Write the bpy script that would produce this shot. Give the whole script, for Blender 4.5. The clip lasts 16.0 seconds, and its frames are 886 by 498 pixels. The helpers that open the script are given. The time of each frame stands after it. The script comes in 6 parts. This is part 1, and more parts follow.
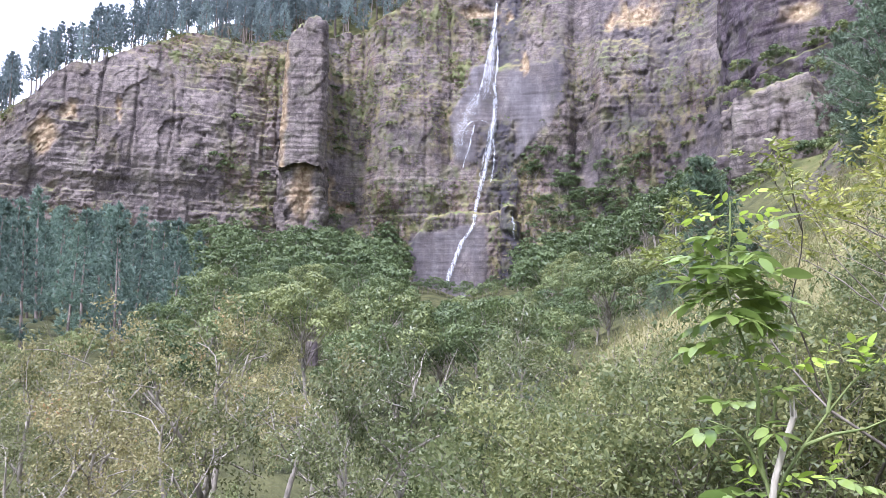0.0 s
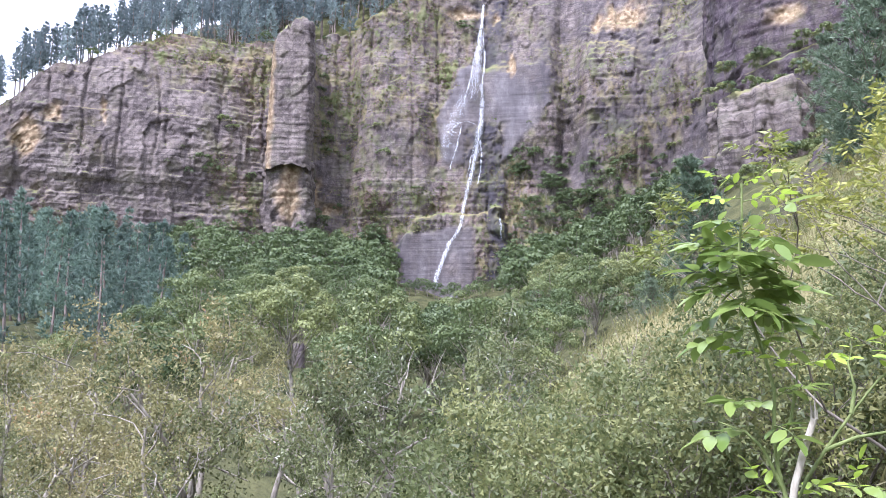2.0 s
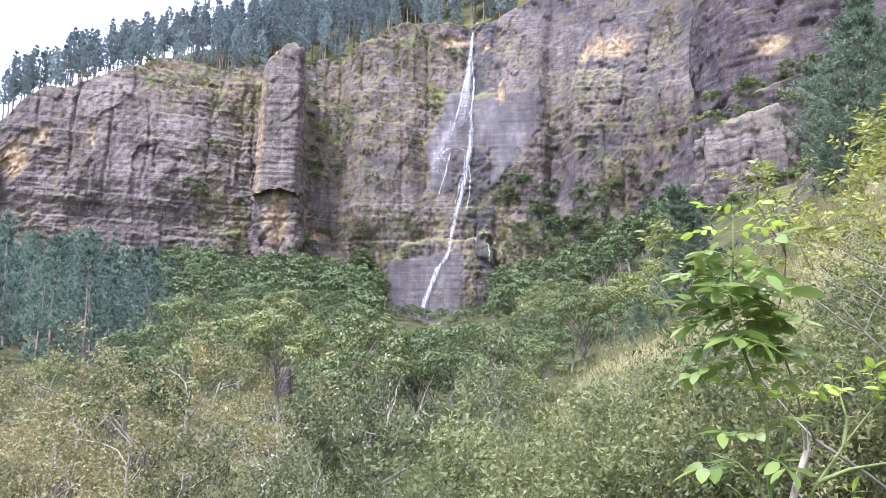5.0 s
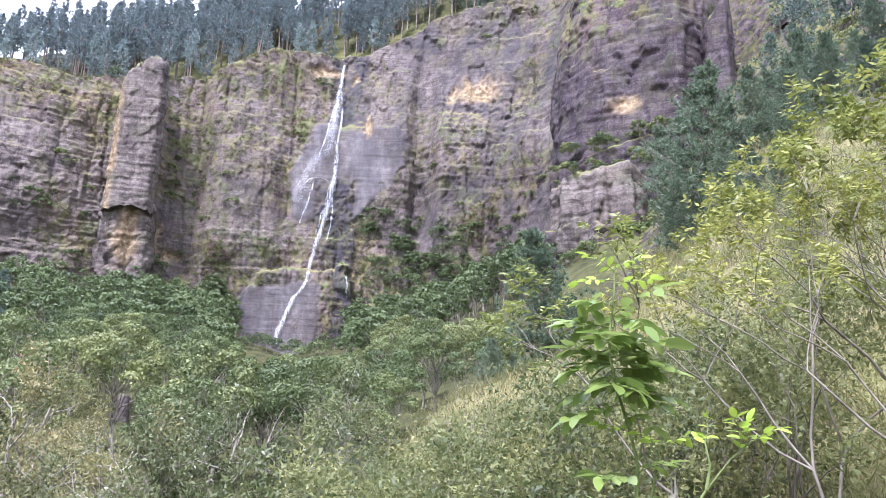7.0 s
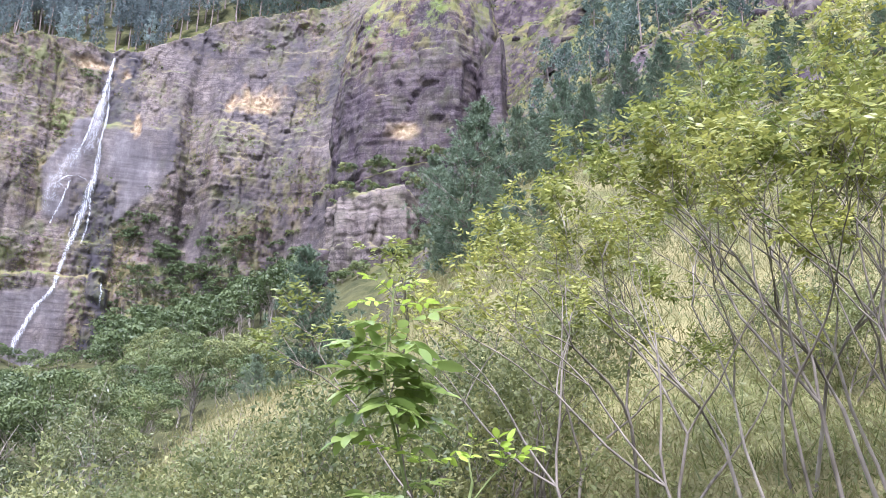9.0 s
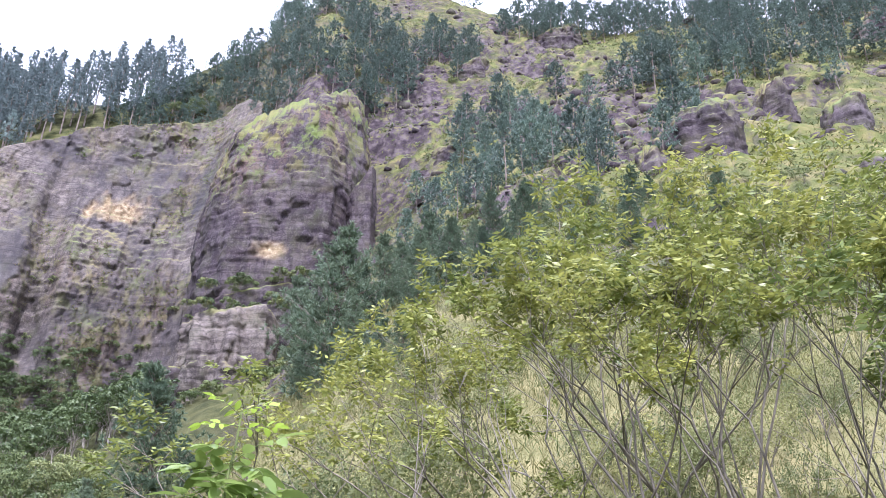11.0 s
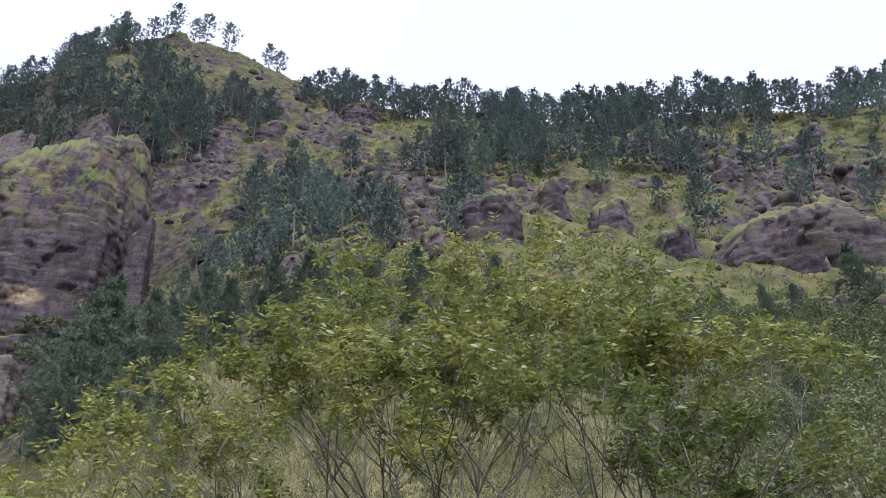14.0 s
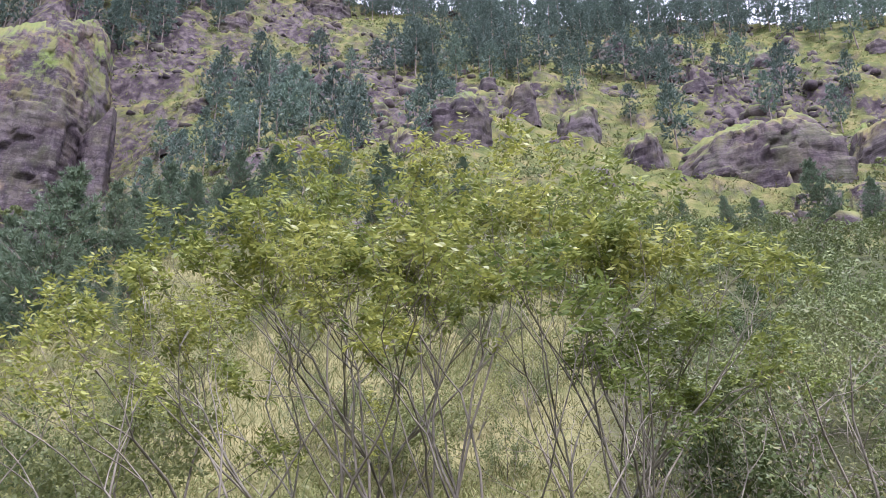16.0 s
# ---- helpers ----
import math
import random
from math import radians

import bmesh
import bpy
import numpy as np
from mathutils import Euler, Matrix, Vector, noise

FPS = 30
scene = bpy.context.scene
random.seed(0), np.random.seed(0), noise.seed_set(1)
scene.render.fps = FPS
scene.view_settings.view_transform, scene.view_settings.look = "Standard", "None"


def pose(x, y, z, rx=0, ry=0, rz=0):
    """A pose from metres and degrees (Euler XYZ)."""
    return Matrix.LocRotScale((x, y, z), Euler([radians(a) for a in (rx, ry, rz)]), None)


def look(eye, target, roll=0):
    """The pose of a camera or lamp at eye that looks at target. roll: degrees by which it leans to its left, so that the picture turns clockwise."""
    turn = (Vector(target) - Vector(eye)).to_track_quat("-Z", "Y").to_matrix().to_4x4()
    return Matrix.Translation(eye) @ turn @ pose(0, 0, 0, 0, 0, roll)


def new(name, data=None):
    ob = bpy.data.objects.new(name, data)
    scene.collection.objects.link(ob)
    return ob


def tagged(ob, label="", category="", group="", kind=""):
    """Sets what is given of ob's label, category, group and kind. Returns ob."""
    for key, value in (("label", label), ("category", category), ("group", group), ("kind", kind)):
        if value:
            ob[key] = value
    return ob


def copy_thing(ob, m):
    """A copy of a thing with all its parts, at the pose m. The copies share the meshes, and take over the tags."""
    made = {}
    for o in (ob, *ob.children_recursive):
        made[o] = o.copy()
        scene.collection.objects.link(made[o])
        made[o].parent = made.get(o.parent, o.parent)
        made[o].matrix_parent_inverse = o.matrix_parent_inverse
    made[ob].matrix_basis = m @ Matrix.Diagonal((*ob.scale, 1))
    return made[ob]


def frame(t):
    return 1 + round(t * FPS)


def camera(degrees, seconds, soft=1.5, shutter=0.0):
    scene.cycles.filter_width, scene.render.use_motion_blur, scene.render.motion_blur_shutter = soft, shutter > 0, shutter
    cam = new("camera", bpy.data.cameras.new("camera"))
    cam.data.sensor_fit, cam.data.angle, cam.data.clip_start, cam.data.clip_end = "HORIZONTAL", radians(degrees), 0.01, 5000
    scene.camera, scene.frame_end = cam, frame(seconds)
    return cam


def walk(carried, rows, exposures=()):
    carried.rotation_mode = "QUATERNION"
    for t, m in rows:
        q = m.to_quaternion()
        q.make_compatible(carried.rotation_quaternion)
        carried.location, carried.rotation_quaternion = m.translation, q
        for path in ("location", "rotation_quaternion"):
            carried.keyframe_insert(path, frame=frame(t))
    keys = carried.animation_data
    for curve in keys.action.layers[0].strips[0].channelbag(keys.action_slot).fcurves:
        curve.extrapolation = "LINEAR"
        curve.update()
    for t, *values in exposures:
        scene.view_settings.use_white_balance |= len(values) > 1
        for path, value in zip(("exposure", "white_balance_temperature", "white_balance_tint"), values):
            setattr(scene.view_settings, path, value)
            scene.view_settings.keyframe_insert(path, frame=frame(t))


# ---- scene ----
cam = camera(56.34, 16.0, 0.7)
PATH = [
    (0.0, 0.000, -0.22, 0.000, 100.43, -0.60, 1.44),
    (0.5, 0.000, -0.22, 0.000, 100.53, -0.51, 1.40),
    (1.0, 0.000, -0.22, 0.000, 100.65, -0.65, 1.37),
    (1.5, 0.000, 0.00, 0.000, 99.90, -0.47, 1.04),
    (2.0, 0.000, 0.00, 0.000, 100.54, -0.32, 0.60),
    (2.5, 0.000, 0.00, 0.000, 100.41, -0.54, 0.64),
    (3.0, 0.000, 0.00, 0.000, 100.55, -0.74, 0.93),
    (3.5, 0.000, 0.00, 0.000, 101.01, -0.47, 0.58),
    (6.0, -0.053, 0.00, 0.015, 103.34, -1.26, -2.34),
    (6.5, -0.085, 0.00, 0.015, 103.99, -1.21, -6.88),
    (7.0, -0.108, 0.00, 0.015, 104.85, -1.66, -10.58),
    (7.5, -0.132, 0.00, 0.015, 106.13, -1.31, -12.71),
    (8.0, -0.152, 0.00, 0.015, 105.40, -1.31, -16.17),
    (8.5, -0.150, 0.00, 0.015, 105.48, -1.66, -22.05),
    (9.0, -0.138, 0.00, 0.015, 106.47, -0.80, -26.62),
    (11.5, -0.115, 0.00, 0.015, 117.72, -0.69, -38.97),
    (12.0, -0.090, 0.00, 0.015, 119.54, -0.40, -41.75),
    (12.5, -0.080, 0.00, 0.015, 119.75, 0.41, -44.68),
    (13.0, -0.070, 0.00, 0.015, 119.85, 0.88, -47.36),
    (13.5, -0.050, 0.00, 0.015, 119.92, 1.72, -49.93),
    (14.0, -0.045, 0.00, 0.015, 120.00, 1.67, -52.17),
    (14.5, -0.035, 0.00, 0.015, 119.87, 1.70, -54.87),
    (15.0, -0.030, 0.00, -0.005, 119.00, 1.40, -55.86),
    (15.5, -0.030, 0.00, -0.005, 116.60, 1.24, -55.92),
    (16.0, -0.030, 0.00, -0.015, 113.21, 1.04, -55.08),
]
EXPOSURES = [(0.0, 1.15, 5400, 25), (1.5, 1.2, 5400, 25), (9.0, 1.25, 5450, 25), (11.5, 0.9, 5450, 24), (12.5, 0.2, 5500, 24), (14.5, -0.12, 5500, 24), (15.2, -0.18, 5500, 24), (15.5, 0.08, 5530, 24), (16.0, 0.75, 5600, 24)]
walk(cam, [(t, pose(x, y, z, a, b, c)) for t, x, y, z, a, b, c in PATH], EXPOSURES)

# ---------------------------------------------------------------- light: a bright overcast sky
SUN_EL, SUN_AZ = 58.0, 212.0        # degrees; azimuth clockwise from +y
world = bpy.data.worlds.new("sky")
scene.world = world
world.use_nodes = True
wn, wl = world.node_tree.nodes, world.node_tree.links
wn.clear()
sky = wn.new("ShaderNodeTexSky")
sky.sky_type, sky.sun_disc = "NISHITA", False
sky.sun_elevation, sky.sun_rotation = radians(SUN_EL), radians(SUN_AZ)
cloud_noise = wn.new("ShaderNodeTexNoise")
cloud_noise.inputs["Scale"].default_value, cloud_noise.inputs["Detail"].default_value = 2.2, 5
cloud_ramp = wn.new("ShaderNodeValToRGB")
cloud_ramp.color_ramp.elements[0].color = (9.6, 10.0, 10.7, 1)
cloud_ramp.color_ramp.elements[1].color = (12.2, 12.4, 12.6, 1)
cloud_mix = wn.new("ShaderNodeMixRGB")
cloud_mix.inputs[0].default_value = 0.88
wbg, wout = wn.new("ShaderNodeBackground"), wn.new("ShaderNodeOutputWorld")
wbg.inputs[1].default_value = 0.115
wl.new(cloud_noise.outputs[0], cloud_ramp.inputs[0])
wl.new(sky.outputs[0], cloud_mix.inputs[1])
wl.new(cloud_ramp.outputs[0], cloud_mix.inputs[2])
wl.new(cloud_mix.outputs[0], wbg.inputs[0])
wl.new(wbg.outputs[0], wout.inputs[0])
sun = new("sun", bpy.data.lights.new("sun", "SUN"))
sun.data.energy, sun.data.angle, sun.data.color = 4.0, radians(10), (1.0, 0.96, 0.90)
sa, se = radians(SUN_AZ), radians(SUN_EL)
sun.matrix_world = look((100 * math.sin(sa) * math.cos(se), 100 * math.cos(sa) * math.cos(se), 100 * math.sin(se)), (0, 0, 0))


# ---------------------------------------------------------------- arithmetic
def lattice(ix, iy, iz, seed):
    h = (ix * 374761393 + iy * 668265263 + iz * 2147483647 + seed * 974711) & 0xFFFFFFFF
    h = ((h ^ (h >> 13)) * 1274126177) & 0xFFFFFFFF
    h = (h ^ (h >> 16)) & 0xFFFF
    return h / 32767.5 - 1.0


def vnoise(x, y, z, seed=0):
    """Smooth noise of arrays, between -1 and 1."""
    x, y, z = np.broadcast_arrays(np.asarray(x, float), np.asarray(y, float), np.asarray(z, float))
    fx, fy, fz = np.floor(x), np.floor(y), np.floor(z)
    ix, iy, iz = fx.astype(np.int64), fy.astype(np.int64), fz.astype(np.int64)
    tx, ty, tz = x - fx, y - fy, z - fz
    tx, ty, tz = (t * t * (3 - 2 * t) for t in (tx, ty, tz))
    total = 0
    for a in (0, 1):
        for b in (0, 1):
            for c in (0, 1):
                w = (tx if a else 1 - tx) * (ty if b else 1 - ty) * (tz if c else 1 - tz)
                total = total + w * lattice(ix + a, iy + b, iz + c, seed)
    return total


def fbm(x, y, z, seed=0, octaves=4):
    total, amp = 0, 0.5
    for k in range(octaves):
        total = total + amp * vnoise(x * 2 ** k, y * 2 ** k, z * 2 ** k, seed + k)
        amp *= 0.5
    return total


def soft(x, a, b, s):
    """1 between a and b, falling to 0 over about s."""
    return 1 / (1 + np.exp(-np.clip((x - a) / s * 4, -40, 40))) / (1 + np.exp(np.clip((x - b) / s * 4, -40, 40)))


def blocks(u, v, wide, high, seed):
    """Broken blocks over a wall: each cell of the (u, v) plane gets its own step and tilt. Returns height (-1 to 1) and 1 in the joints."""
    a, b = u / wide, v / high
    a = a + 0.25 * vnoise(a * 1.3, b * 1.3, 0, seed + 1)
    b = b + 0.25 * vnoise(a * 1.3, b * 1.3, 5, seed + 2)
    ia, ib = np.floor(a).astype(np.int64), np.floor(b).astype(np.int64)
    best = np.full(a.shape, 9.0)
    second = best.copy()
    height = np.zeros(a.shape)
    for i in (-1, 0, 1):
        for j in (-1, 0, 1):
            ca, cb = ia + i, ib + j
            da = a - ca - 0.5 - 0.42 * lattice(ca, cb, 0, seed)
            db = b - cb - 0.5 - 0.42 * lattice(ca, cb, 1, seed)
            dist = np.maximum(np.abs(da), np.abs(db)) * 0.8 + 0.2 * np.hypot(da, db)
            h = lattice(ca, cb, 2, seed) * 0.7 + da * lattice(ca, cb, 3, seed) * 0.9 + db * lattice(ca, cb, 4, seed) * 0.7
            near = dist < best
            second = np.where(near, best, np.minimum(second, dist))
            height = np.where(near, h, height)
            best = np.where(near, dist, best)
    return height, np.clip(1 - (second - best) * 7, 0, 1)


def beds(u, z, thick, wide, seed):
    """Flat-lying beds of rock, broken along their length: each piece has its own step, with a lip under the next. Returns -1 to 1."""
    b = z / thick + 0.8 * vnoise(z / thick / 2.7, u / wide / 6, 0, seed + 1)
    i = np.floor(b)
    a = u / wide * (1 + 0.4 * lattice(i.astype(np.int64), 3, 0, seed)) + 5 * lattice(i.astype(np.int64), 0, 0, seed) + 0.3 * vnoise(u / wide * 2, z / thick, 0, seed + 2)
    step = lattice(i.astype(np.int64), np.floor(a).astype(np.int64), 1, seed)
    whole = lattice(i.astype(np.int64), 0, 2, seed)
    return 0.5 * step + 0.5 * whole + 0.35 * (b - i)


def polar(az, r):
    """Plan x, y from degrees clockwise of +y and metres."""
    a = np.radians(az)
    return np.sin(a) * r, np.cos(a) * r


def up(el):
    return math.tan(radians(el))


# ---------------------------------------------------------------- the lie of the land
RING = (0, 8, 15, 30, 50, 80, 120, 200)
LAND_AZ = (-180, -120, -60, -30, -10, 0, 6, 10, 15, 20, 25, 30, 35, 45, 60, 75, 90, 120, 180)
LAND_Z = (  # height at the rings from 8 m on
    (-1.4, 0, 3, 8, 15, 25, 50), (-2.2, -2, -2, 0, 5, 12, 30), (-3, -4.5, -6, -5, 0, 10, 25), (-3, -4.5, -6, -5, 0, 8, 22),
    (-3, -4.5, -6, -6, -3, 5, 20), (-2.8, -4.5, -6, -6, -3, 5, 18), (-2.6, -3.6, -0.6, -4, -2, 6, 22), (-2.4, -2.6, 2.0, -1, 0, 8, 28),
    (-2.2, -2, 3.0, 2, 2, 12, 40), (-2, -1.2, 4.0, 6.2, 8, 20, 52), (-1.8, -0.2, 6.4, 12.4, 17, 28, 58))
LAND_Z2 = (
    (-1.6, 0.8, 8, 18, 30, 42, 75), (-1.5, 1.2, 8.5, 19.5, 35, 52, 100), (-1.5, 1.5, 9, 20, 37, 60, 122), (-1.5, 1.4, 9, 20, 38, 62, 126),
    (-1.5, 1, 8, 18, 33, 53, 110), (-1.5, 0.5, 7, 15, 28, 46, 96), (-1.4, 0, 5, 10, 20, 30, 60), (-1.4, 0, 3, 8, 15, 25, 50))
FAR_AZ = (-180, -90, -50, -36, -33, -30, -28, -24, -20, -16, -12.8, -10, -7.5, -4.4, 0, 4, 7.3, 9.6, 12, 16, 20, 25, 30, 35, 41, 47, 60, 75, 90, 120, 180)
FOOT_R = (235, 300, 320, 318, 312, 311, 310, 310, 310, 310, 310, 310, 310, 311, 312, 312, 312, 311, 310, 300, 262, 228, 235, 235, 238, 240, 235, 235, 235, 235, 235)
FOOT_Z = (60, 45, 45, 46, 50, 51, 52, 53, 54, 55, 55, 56, 52, 48, 42, 47, 53, 57, 62, 72, 78, 78, 108, 138, 155, 165, 165, 148, 130, 75, 60)
RIM_R = (270, 340, 345, 336, 324, 323, 322, 322, 322, 322, 322, 322, 323, 324, 326, 327, 328, 329, 330, 330, 318, 262, 280, 280, 280, 280, 270, 270, 270, 270, 270)
RIM_Z = (70, 60, 60, 59, 84, 101, 115, 127, 139, 139, 143, 149, 153, 164, 169, 173, 184, 193, 200, 204, 214, 190, 196, 200, 206, 210, 204, 186, 165, 90, 70)
CREST_R = (320, 440, 450, 430, 420, 420, 420, 420, 420, 420, 420, 420, 420, 420, 420, 407, 396, 388, 380, 368, 362, 360, 360, 356, 352, 345, 320, 320, 320, 320, 320)
CREST_Z = (85, 75, 70, 92, 116, 136, 155, 173, 192, 205, 217, 227, 237, 246, 258, 258, 259, 261, 263, 278, 289, 316, 335, 329, 308, 291, 255, 238, 211, 110, 85)


def land(az, r):
    """The bare height of the ground, from arrays of degrees and metres."""
    az, r = np.broadcast_arrays(np.asarray(az, float), np.asarray(r, float))
    az = (az + 180) % 360 - 180
    rows = np.array(LAND_Z + LAND_Z2)
    knots_r = [np.full(az.shape, float(v)) for v in RING]
    knots_z = [np.full(az.shape, -1.6)] + [np.interp(az, LAND_AZ, rows[:, k]) for k in range(7)]
    for rr, zz in ((FOOT_R, FOOT_Z), (RIM_R, RIM_Z), (CREST_R, CREST_Z)):
        # below the cliff the sheet turns up behind the cliff's own face
        back = soft(az, -37, 21, 1.0) * (10 if rr is FOOT_R else 15 if rr is RIM_R else 12)
        knots_r.append(np.interp(az, FAR_AZ, rr) + back)
        knots_z.append(np.interp(az, FAR_AZ, zz))
    knots_r += [knots_r[-1] + 160, knots_r[-1] + 700, np.full(az.shape, 6000.0)]
    knots_z += [knots_z[-1] * 0.93, knots_z[-1] * 0.55, np.full(az.shape, 40.0)]
    out = np.zeros(az.shape)
    for k in range(len(knots_r) - 1):
        a, b = knots_r[k], knots_r[k + 1]
        inside = (r >= a) & (r < b)
        t = (r - a) / (b - a)
        out = np.where(inside, knots_z[k] + (knots_z[k + 1] - knots_z[k]) * t, out)
    return out


def ground_z(az, r):
    """The ground with its relief: hummocks near by, ledges and broken rock on the mountainside."""
    az, r = np.broadcast_arrays(np.asarray(az, float), np.asarray(r, float))
    x, y = polar(az, r)
    z = land(az, r) * 0.5 + 0.25 * (land(az + 1.2, r * 1.015) + land(az - 1.2, r * 0.985))
    z = z + fbm(x / 9, y / 9, 0, 3) * np.clip(r / 60, 0, 1.2) * 1.3
    hill = soft(az, 21, 130, 5) * soft(r, 95, 380, 22)
    broken = fbm(x / 30, y / 30, z / 30, 11, 3)
    slope_up = y * 0.55 + x * 0.85
    across = x * 0.55 - y * 0.85
    big, big_joint = blocks(across + 3 * vnoise(x / 14, y / 14, 0, 20), slope_up, 12.0, 8.5, 211)
    small, small_joint = blocks(across, slope_up, 4.2, 3.2, 212)
    bare = np.clip(0.5 + 1.6 * fbm(x / 34, y / 34, 0, 213, 4), 0, 1)
    return z + hill * (broken * 6 + big * (0.8 + 4.4 * bare) - big_joint * 1.0 + small * (0.4 + 1.5 * bare) + fbm(x / 2.6, y / 2.6, 0, 214, 2) * 1.3 * bare)


def bare_rock(az, r):
    """1 where the mountainside is bare rock, 0 on its grass."""
    x, y = polar(az, r)
    return np.clip(1.6 * fbm(x / 34, y / 34, 0, 213, 4) + 1.1 * fbm(x / 9, y / 9, 0, 216, 4) - 0.10 + 0.25 * soft(az, 18, 44, 4) * soft(r, 325, 400, 12), 0, 0.2) * 5


# ---------------------------------------------------------------- materials
def nodes_of(name):
    m = bpy.data.materials.new(name)
    m.use_nodes = True
    n, l = m.node_tree.nodes, m.node_tree.links
    n.clear()
    out = n.new("ShaderNodeOutputMaterial")
    bsdf = n.new("ShaderNodeBsdfPrincipled")
    l.new(bsdf.outputs[0], out.inputs[0])
    return m, n, l, bsdf, out


def noise_tex(n, l, scale, detail=4.0, stretch=None, rough=0.55):
    """A noise by place in the world, in metres; stretch: factors on x, y and z."""
    tex = n.new("ShaderNodeTexNoise")
    tex.inputs["Scale"].default_value, tex.inputs["Detail"].default_value, tex.inputs["Roughness"].default_value = scale, detail, rough
    geo = n.new("ShaderNodeNewGeometry")
    if stretch:
        mul = n.new("ShaderNodeVectorMath")
        mul.operation = "MULTIPLY"
        mul.inputs[1].default_value = stretch
        l.new(geo.outputs["Position"], mul.inputs[0])
        l.new(mul.outputs[0], tex.inputs["Vector"])
    else:
        l.new(geo.outputs["Position"], tex.inputs["Vector"])
    return tex.outputs["Fac"]


def ramp(n, l, value, stops):
    r = n.new("ShaderNodeValToRGB")
    e = r.color_ramp.elements
    while len(e) < len(stops):
        e.new(0.5)
    for k, (at, col) in enumerate(stops):
        e[k].position, e[k].color = at, (*col, 1) if len(col) == 3 else col
    l.new(value, r.inputs[0])
    return r.outputs[0]


def grey(n, l, value, lo, hi):
    m = n.new("ShaderNodeMapRange")
    m.inputs[1].default_value, m.inputs[2].default_value = lo, hi
    l.new(value, m.inputs[0])
    return m.outputs[0]


def mixed(n, l, fac, a, b):
    m = n.new("ShaderNodeMixRGB")
    for k, v in enumerate((fac, a, b)):
        if isinstance(v, (int, float)):
            m.inputs[k].default_value = v
        elif isinstance(v, tuple):
            m.inputs[k].default_value = (*v, 1)
        else:
            l.new(v, m.inputs[k])
    return m.outputs[0]


def maths(n, l, op, a, b=0.0):
    m = n.new("ShaderNodeMath")
    m.operation, m.use_clamp = op, True
    for k, v in enumerate((a, b)):
        if isinstance(v, (int, float)):
            m.inputs[k].default_value = v
        else:
            l.new(v, m.inputs[k])
    return m.outputs[0]


def attribute(n, name):
    a = n.new("ShaderNodeAttribute")
    a.attribute_name = name
    return a.outputs["Fac"]


def relief(n, l, bsdf, height, distance, strength=0.8):
    b = n.new("ShaderNodeBump")
    b.inputs["Strength"].default_value, b.inputs["Distance"].default_value = strength, distance
    l.new(height, b.inputs["Height"])
    l.new(b.outputs[0], bsdf.inputs["Normal"])


